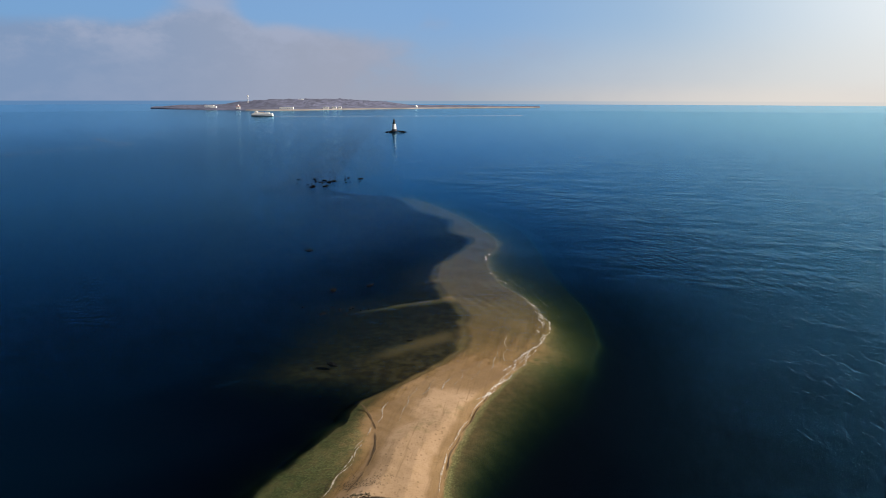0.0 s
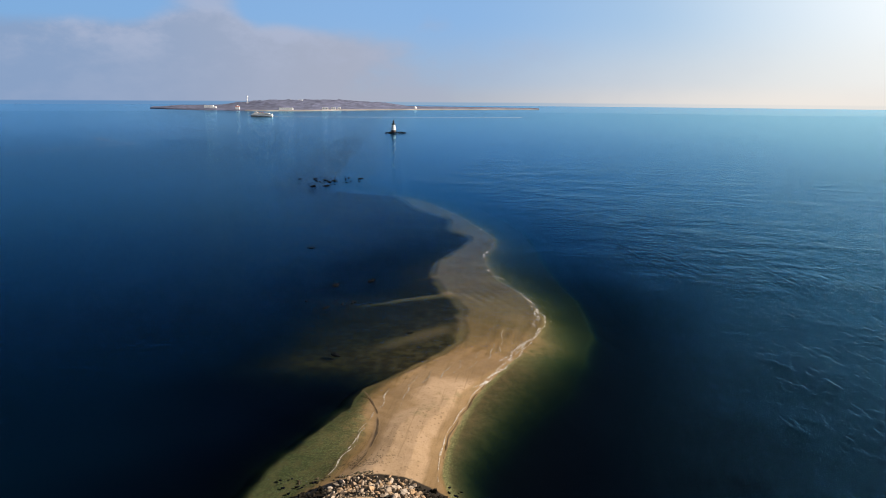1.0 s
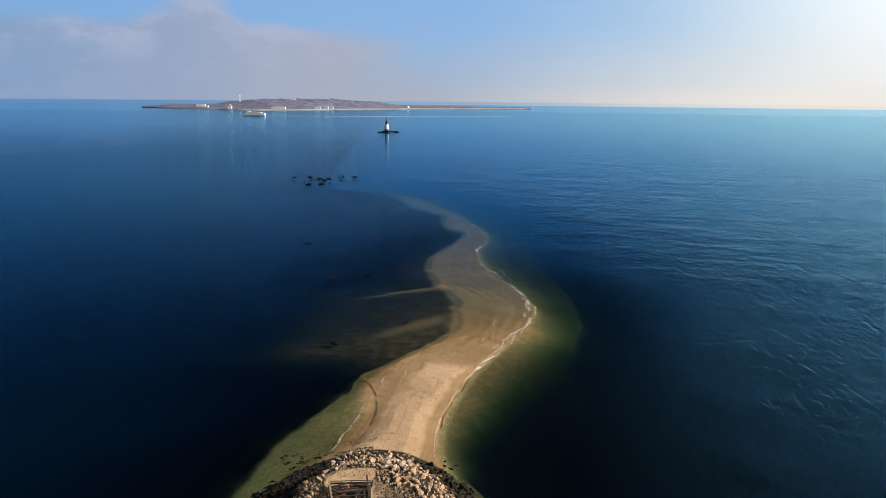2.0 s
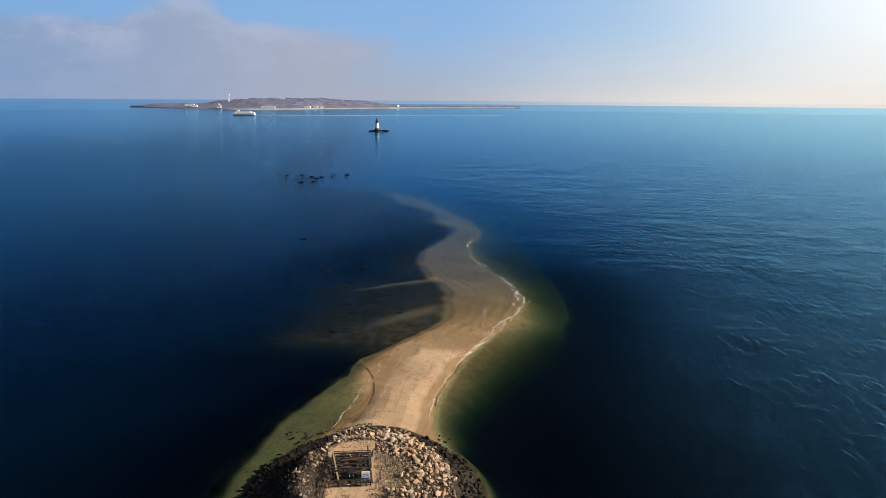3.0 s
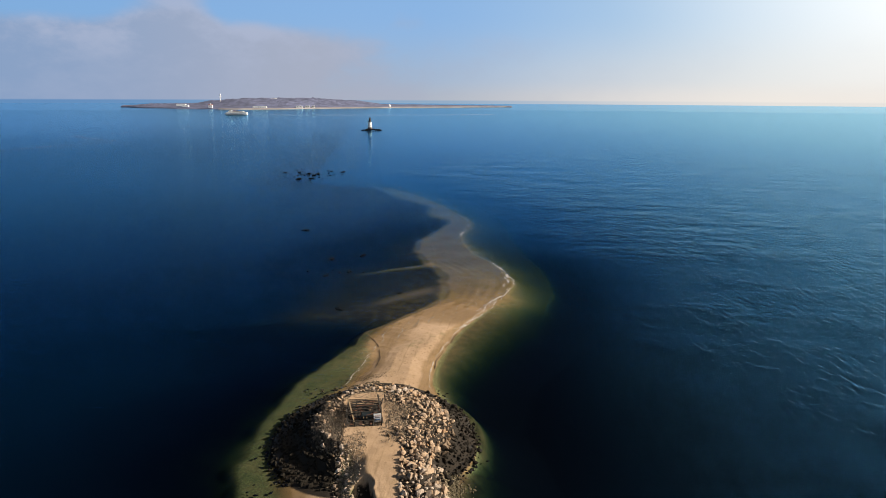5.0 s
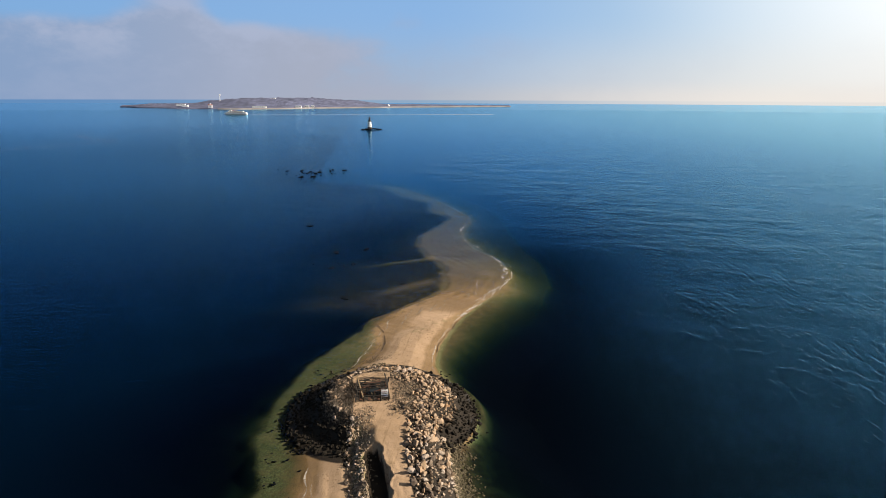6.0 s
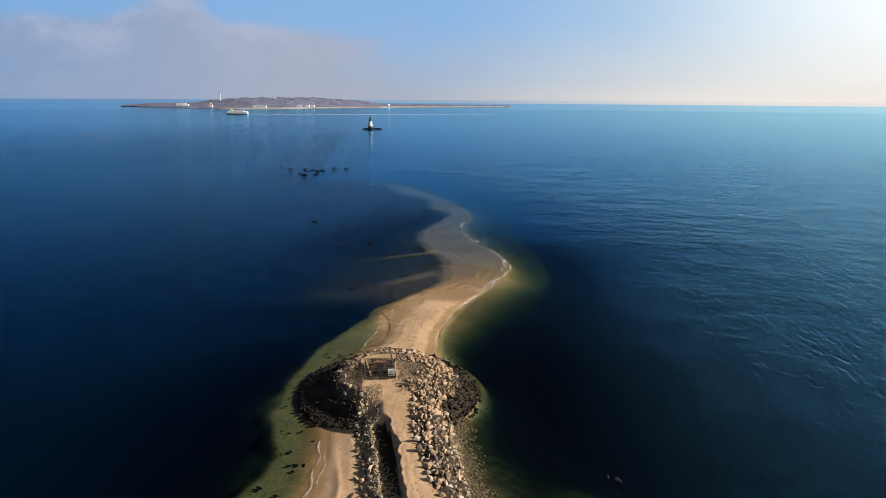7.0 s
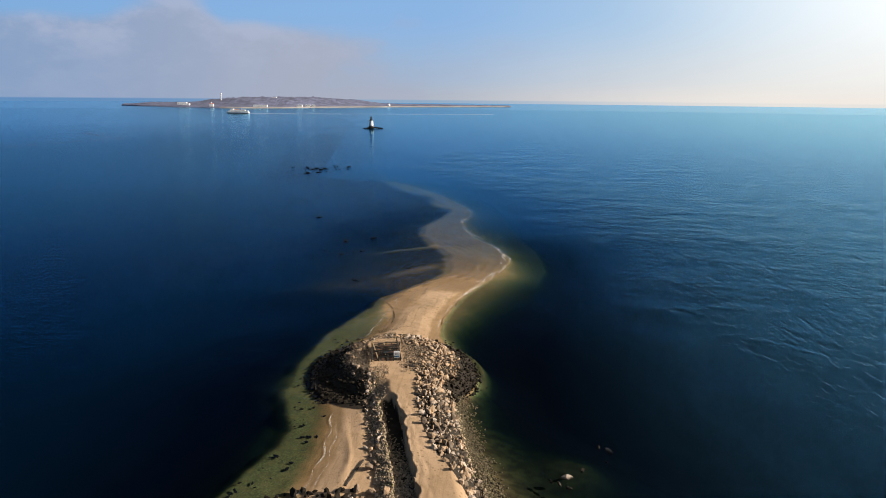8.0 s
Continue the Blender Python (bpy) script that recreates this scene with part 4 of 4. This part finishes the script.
def edge_line(line, y0, y1, off, seed=0.0, wave=1.0):
    ys = np.arange(y0, y1, 1.0)
    return np.stack([line(ys) + off + wave * (0.5 * np.sin(ys * 0.31 + seed) + 0.3 * np.sin(ys * 0.83 + 2 * seed)), ys], -1)


def foam():
    verts, faces = [], []
    ribbon(verts, faces, edge_line(WATER_RIGHT, 62, 112, -0.5, 0.0, 0.3), 0.26, 0.06, 1.0, -2, 0.1)
    ribbon(verts, faces, edge_line(DRY_LEFT, 3, 31, 0.3, 0.0, 0.3), 0.30, 0.12, 4.0, -2)
    ribbon(verts, faces, edge_line(DRY_LEFT, 8, 29, 1.6, 5.0, 0.5), 0.15, 0.2, 4.5, -2)
    rng = random.Random(31)
    ribbon(verts, faces, [(4.9, 93.1), (3.8, 86.7), (1.4, 79.6), (-0.7, 72.1), (-2.9, 67.6), (-3.6, 65.0)], 0.24, 0.06, 2.0, 0.6, 0.3)
    ribbon(verts, faces, [(2.6, 84.0), (0.4, 78.0), (-1.4, 71.0)], 0.18, 0.06, 5.0, 0.4, 0.2)
    for x0, y0, x1, y1 in ((8.6, 93.7, 6.7, 85), (8.6, 93, 10.5, 100), (11, 94, 14.4, 103), (14.2, 95.5, 17.6, 104), (17.6, 98, 20, 106), (21, 100, 24.2, 110), (24.5, 103, 28.5, 116), (28.5, 109, 31.5, 124)):
        ribbon(verts, faces, [(x0, y0), ((x0 + x1) / 2 + 0.4, (y0 + y1) / 2), (x1, y1)], 0.2, 0.05, rng.uniform(0, 6), -0.2)
    tagged(sheet("foam", verts, faces, M_SWASH), "thin pale swash lines left on wet sand", "foam", kind="stuff")
    verts, faces = [], []
    ribbon(verts, faces, edge_line(WATER_RIGHT, 92, 138, 0.3, 0.0, 0.6), 0.45, 0.04, 1.0)
    ribbon(verts, faces, edge_line(WATER_RIGHT, 92, 150, -0.6, 2.0), 0.6, 0.05, 2.0, 0.9)
    ribbon(verts, faces, edge_line(WATER_RIGHT, 104, 142, -1.5, 3.0), 0.7, 0.05, 2.7, 1.5)
    ribbon(verts, faces, edge_line(WATER_RIGHT, 145, 215, -0.3, 1.0), 0.55, 0.05, 3.0, 1.7)
    # small breakers over the drowned end of the bar
    for k in range(1500):
        y = rng.choice((rng.gauss(150, 12), rng.gauss(172, 8), rng.gauss(212, 14), rng.uniform(130, 240), rng.uniform(240, 350)))
        y = min(max(y, 124), 350)
        x = float(WATER_RIGHT(y)) + (rng.gauss(0.8, 1.6) if k % 2 else rng.gauss(3.6, 3.0)) + (1 if y < 175 else -1)
        n = rng.uniform(0.4, 1.4)
        t = rng.uniform(0.6, 1.6)
        ribbon(verts, faces, [(x, y), (x + n * math.cos(t) * 0.5, y + n * math.sin(t) * 0.5), (x + n * math.cos(t), y + n * math.sin(t))], rng.uniform(0.15, 0.36), 0.06, rng.uniform(0, 6), -1)
    ob = sheet("foam", verts, faces, M_FOAM)
    tagged(ob, "broken white foam along the sand bar's edge", "foam", kind="stuff")


foam()


def wrack():
    verts, faces = [], []
    ribbon(verts, faces, [(3.3 - 0.019 * (y - 79.5) ** 2, y) for y in np.arange(65.5, 94.5, 1.0)], 0.26, 0.06, 0.4, -2, 0.05)
    # the wet scarp's shaded edge, painted as a dark strip
    ribbon(verts, faces, edge_line(WATER_RIGHT, 68, 97, 0.1, 0.0, 0.3), 0.22, 0.05, 1.3, -2, 0.08)
    ob = sheet("wrack_and_scarp_shade", verts, faces, M_WRACK_SHADE)
    tagged(ob, "dark curved line of sea wrack and painted dark scarp edge", "wrack line", kind="stuff")


wrack()


def ferry_wake():
    verts, faces = [], []
    n = 60
    for i in range(n + 1):
        t = i / n
        x, y, w = -362 + 760 * t, 1930 + 60 * t * t, 18 + 8 * t
        verts += [(x, y - w / 2, 0.1), (x, y + w / 2, 0.1)]
        if i:
            a = 2 * i - 2
            faces.append((a, a + 2, a + 3, a + 1))
    ob = sheet("ferry_wake", verts, faces, M_WAKE)
    tagged(ob, "long white wake trailing behind the ferry", "wake", kind="stuff")


ferry_wake()


def tide_lines():
    """Faint broken bands far out: the sky sheen of calm slicks, painted pale."""
    verts, faces = [], []
    for line, width in (
        (((-372, 590), (-350, 660), (-300, 765)), 13.0),
        (((-300, 765), (-345, 800), (-400, 880)), 14.0),
        (((-370, 930), (-335, 1040), (-290, 1180)), 14.0),
        (((170, 560), (215, 585), (264, 612)), 6.0),
        (((-60, 640), (-35, 655), (5, 664)), 3.0),
        (((40, 700), (90, 742), (150, 770)), 3.5),
    ):
        ribbon(verts, faces, line, width, 0.08, len(verts) * 0.1, 0.9, 2.0)
    ob = sheet("slick_band", verts, faces, M_SLICK)
    tagged(ob, "faint pale slick bands on the sea with painted sky sheen", "tide line", kind="stuff")


# sky reflection of calm bands, painted as a thin pale colour
M_SLICK = foam_material("slick_sheen", 0.36, 0.10, (0.42, 0.50, 0.62), (0.60, 0.68, 0.78))
tide_lines()


# ---- enclosure on the mound ----
def enclosure():
    z0 = land_at(0.0, 47.0)
    base = thing("timber_enclosure", (0.35, 47.0, z0 - 0.05), "dark weathered timber enclosure cluttered with planks and poles", "enclosure")
    w, dep, h = 5.4, 7.0, 1.15
    rng = random.Random(6)
    # a floor of trodden dark boards
    for k in range(11):
        x = -w / 2 + 0.25 + k * 0.49
        part("floor_board", boxes((0.45, dep - rng.uniform(0.3, 1.2), 0.07), (x, rng.uniform(-0.2, 0.2), 0.1 + rng.uniform(-0.02, 0.03)), (0, 0, rng.uniform(-2, 2)), bevel=0.015), (M_WOOD, M_RUST, M_WOOD)[k % 3], base)
    spots = [(-w / 2 + w * k / 4, -dep / 2) for k in range(5)] + [(-w / 2 + w * k / 4, dep / 2) for k in range(5)]
    spots += [(sx * w / 2, -dep / 2 + dep * k / 5) for sx in (-1, 1) for k in (1, 2, 3, 4)]
    for x, y in spots:
        part("post", beam(bmesh.new(), (x, y, -0.6), (x + rng.uniform(-0.25, 0.25), y + rng.uniform(-0.2, 0.2), h + rng.uniform(-0.4, 0.5)), 0.16), M_WOOD, base)
    for zz in (0.3, 0.7, 1.1):
        for sy in (-1, 1):
            part("rail", beam(bmesh.new(), (-w / 2, sy * dep / 2, zz), (w / 2, sy * dep / 2, zz + rng.uniform(-0.3, 0.15)), 0.08), M_WOOD, base)
        for sx in (-1, 1):
            part("rail", beam(bmesh.new(), (sx * w / 2, -dep / 2, zz), (sx * w / 2, dep / 2, zz + rng.uniform(-0.3, 0.15)), 0.08), M_WOOD, base)
    for k in range(6):
        y = -0.6 + k * 0.75
        part("crossbeam", beam(bmesh.new(), (-w / 2, y, 1.05), (w / 2, y + rng.uniform(-0.5, 0.5), 1.1 + rng.uniform(-0.3, 0.15)), 0.12), M_WOOD, base)
    for k in range(26):
        x, y, t, half = rng.uniform(-2.1, 2.1), rng.uniform(-2.4, 3.0), rng.uniform(-0.5, 0.5), rng.uniform(0.5, 1.5)
        a, lift = (math.cos(t), math.sin(t)) if k % 3 else (math.sin(t), math.cos(t)), rng.uniform(0.3, 1.1)
        part("plank", beam(bmesh.new(), (x - a[0] * half, y - a[1] * half, lift), (x + a[0] * half, y + a[1] * half, lift + rng.uniform(-0.3, 0.3)), rng.uniform(0.09, 0.2)), (M_WOOD, M_RUST, M_WOOD, M_POLE, M_WOOD, M_RUST)[k % 6], base)
    # a nest of open frames round the box
    for k in range(3):
        r, zz = 0.7 + 0.35 * k, 0.95 - 0.22 * k
        for sx, sy in ((-1, 0), (1, 0), (0, -1), (0, 1)):
            a = (0.4 + sx * r - sy * r, -1.2 + sy * r - sx * r, zz)
            b = (0.4 + sx * r + sy * r, -1.2 + sy * r + sx * r, zz)
            part("frame_bar", beam(bmesh.new(), a, b, 0.09), M_BOX, base)
    part("leaning_pole", beam(bmesh.new(), (-1.4, -3.2, 0.0), (-2.6, 2.3, 2.0), 0.2), M_POLE, base, "pale leaning timber pole")
    part("dark_pole", beam(bmesh.new(), (2.9, -2.9, 0.0), (2.2, 3.2, 1.9), 0.2), M_WOOD, base)
    part("red_rail", beam(bmesh.new(), (-1.4, 0.9, 1.2), (1.5, 1.3, 1.25), 0.13), M_RUST, base, "rust-brown horizontal rail")
    hut = part("box", boxes((1.5, 1.3, 0.8), (0.3, -1.3, 0.45), bevel=0.05), M_BOX, base, "dark blue-grey equipment box")
    part("box_lid", boxes((1.6, 1.4, 0.1), (0.3, -1.3, 0.9), bevel=0.03), M_BOX, hut)
    z = 0.75
    sign = tagged(new("sign"), "white notice board with blue and red bars", "sign")
    sign.matrix_basis = pose(2.4, 44.6, z0 + z)
    part("board", boxes((1.15, 0.06, 1.35), (0, 0, 0.0), bevel=0.02), M_WHITE, sign)
    part("blue_band", boxes((0.8, 0.02, 0.26), (0, -0.045, -0.36)), M_BLUE, sign, "blue panel")
    part("red_band", boxes((0.7, 0.02, 0.1), (0, -0.045, 0.3)), M_ROOF, sign, "red bar")
    part("text_bar", boxes((0.75, 0.02, 0.06), (0, -0.045, 0.02)), M_BLACK, sign)
    part("post", boxes((0.1, 0.1, 1.9), (-0.4, 0.09, -0.2)), M_WOOD, sign)
    part("post", boxes((0.1, 0.1, 1.9), (0.4, 0.09, -0.2)), M_WOOD, sign)


M_POLE = plain("pale_timber", (0.26, 0.19, 0.11), 0.8, vary=0.3)
M_RUST = plain("rusty_boards", (0.13, 0.06, 0.035), 0.85, vary=0.5, scale=2.0)
M_BOX = plain("blue_grey_paint", (0.010, 0.016, 0.018), 0.6, vary=0.3)
enclosure()


# ---- dry scrub on the mound ----
def scrub():
    rng = random.Random(77)
    verts, faces = [], []

    def blade(x, y, z, tall):
        t, lean = rng.uniform(0, 6.28), rng.uniform(0.15, 0.7)
        dx, dy = math.cos(t) * tall * lean, math.sin(t) * tall * lean
        wx, wy = -math.sin(t) * 0.025, math.cos(t) * 0.025
        n = len(verts)
        verts.extend([(x - wx, y - wy, z), (x + wx, y + wy, z), (x + dx, y + dy, z + tall)])
        faces.append((n, n + 1, n + 2))

    spots = []
    for _ in range(9500):
        k = rng.random()
        if k < 0.4:
            x, y = rng.uniform(2, 10), rng.uniform(38, 54)
            ok = x > 2.4 + 1.8 * rng.random() and not (x < 3.6 and y > 43) and rng.random() < 0.6 and float(head_depth(x, y)) > 7.2 and float(wobble(x, y, 1.6, 3.0)) + rng.gauss(0, 0.5) + 1.6 - 0.35 * math.hypot(x - 5.5, (y - 46.5) * 0.6) > 0
        elif k < 0.8:
            x, y = rng.gauss(-4.8, 1.3), rng.gauss(44, 4.5)
            ok = x < -2.6 and float(head_depth(x, y)) > 6.2
        else:
            x, y = rng.gauss(-0.6, 1.4), rng.gauss(37.5, 2.6)
            ok = x < 0.6 and y > 33 and rng.random() < 0.25
        if ok:
            spots.append((x, y))
    zs = land([s[0] for s in spots], [s[1] for s in spots])
    for (x, y), z in zip(spots, zs):
        for _ in range(4):
            blade(x + rng.gauss(0, 0.12), y + rng.gauss(0, 0.12), float(z) - 0.03, rng.uniform(0.15, 0.5))
    ob = sheet("dry_scrub", verts, faces, M_SCRUB, smooth=False)
    tagged(ob, "grey-brown dry winter scrub on sand", "scrub", kind="stuff")


M_SCRUB = plain("dry_stems", (0.17, 0.138, 0.105), 0.9, vary=0.45, scale=0.6)
scrub()


# a dark bar laid along the dark line on the beach
def driftwood():
    z1, z2 = land_at(-3.7, 14.0), land_at(-6.2, 7.9)
    ob = part("dark_beach_bar", beam(bmesh.new(), (0, 0, z1 + 0.12), (-2.5, -6.1, z2 + 0.08), 0.26), M_WOOD)
    ob.matrix_basis = pose(-3.7, 14.0, 0)
    bm = bmesh.new()
    bm.from_mesh(ob.data)
    bmesh.ops.subdivide_edges(bm, edges=list(bm.edges), cuts=5, use_grid_fill=True)
    for v in bm.verts:
        v.co += Vector((float(wobble(v.co.x, v.co.y, 0.6, 1)), 0, float(wobble(v.co.y, v.co.x, 0.7, 2)))) * 0.1
    bm.to_mesh(ob.data)
    bm.free()
    tagged(ob, "long dark bar lying across the beach", "driftwood")


driftwood()
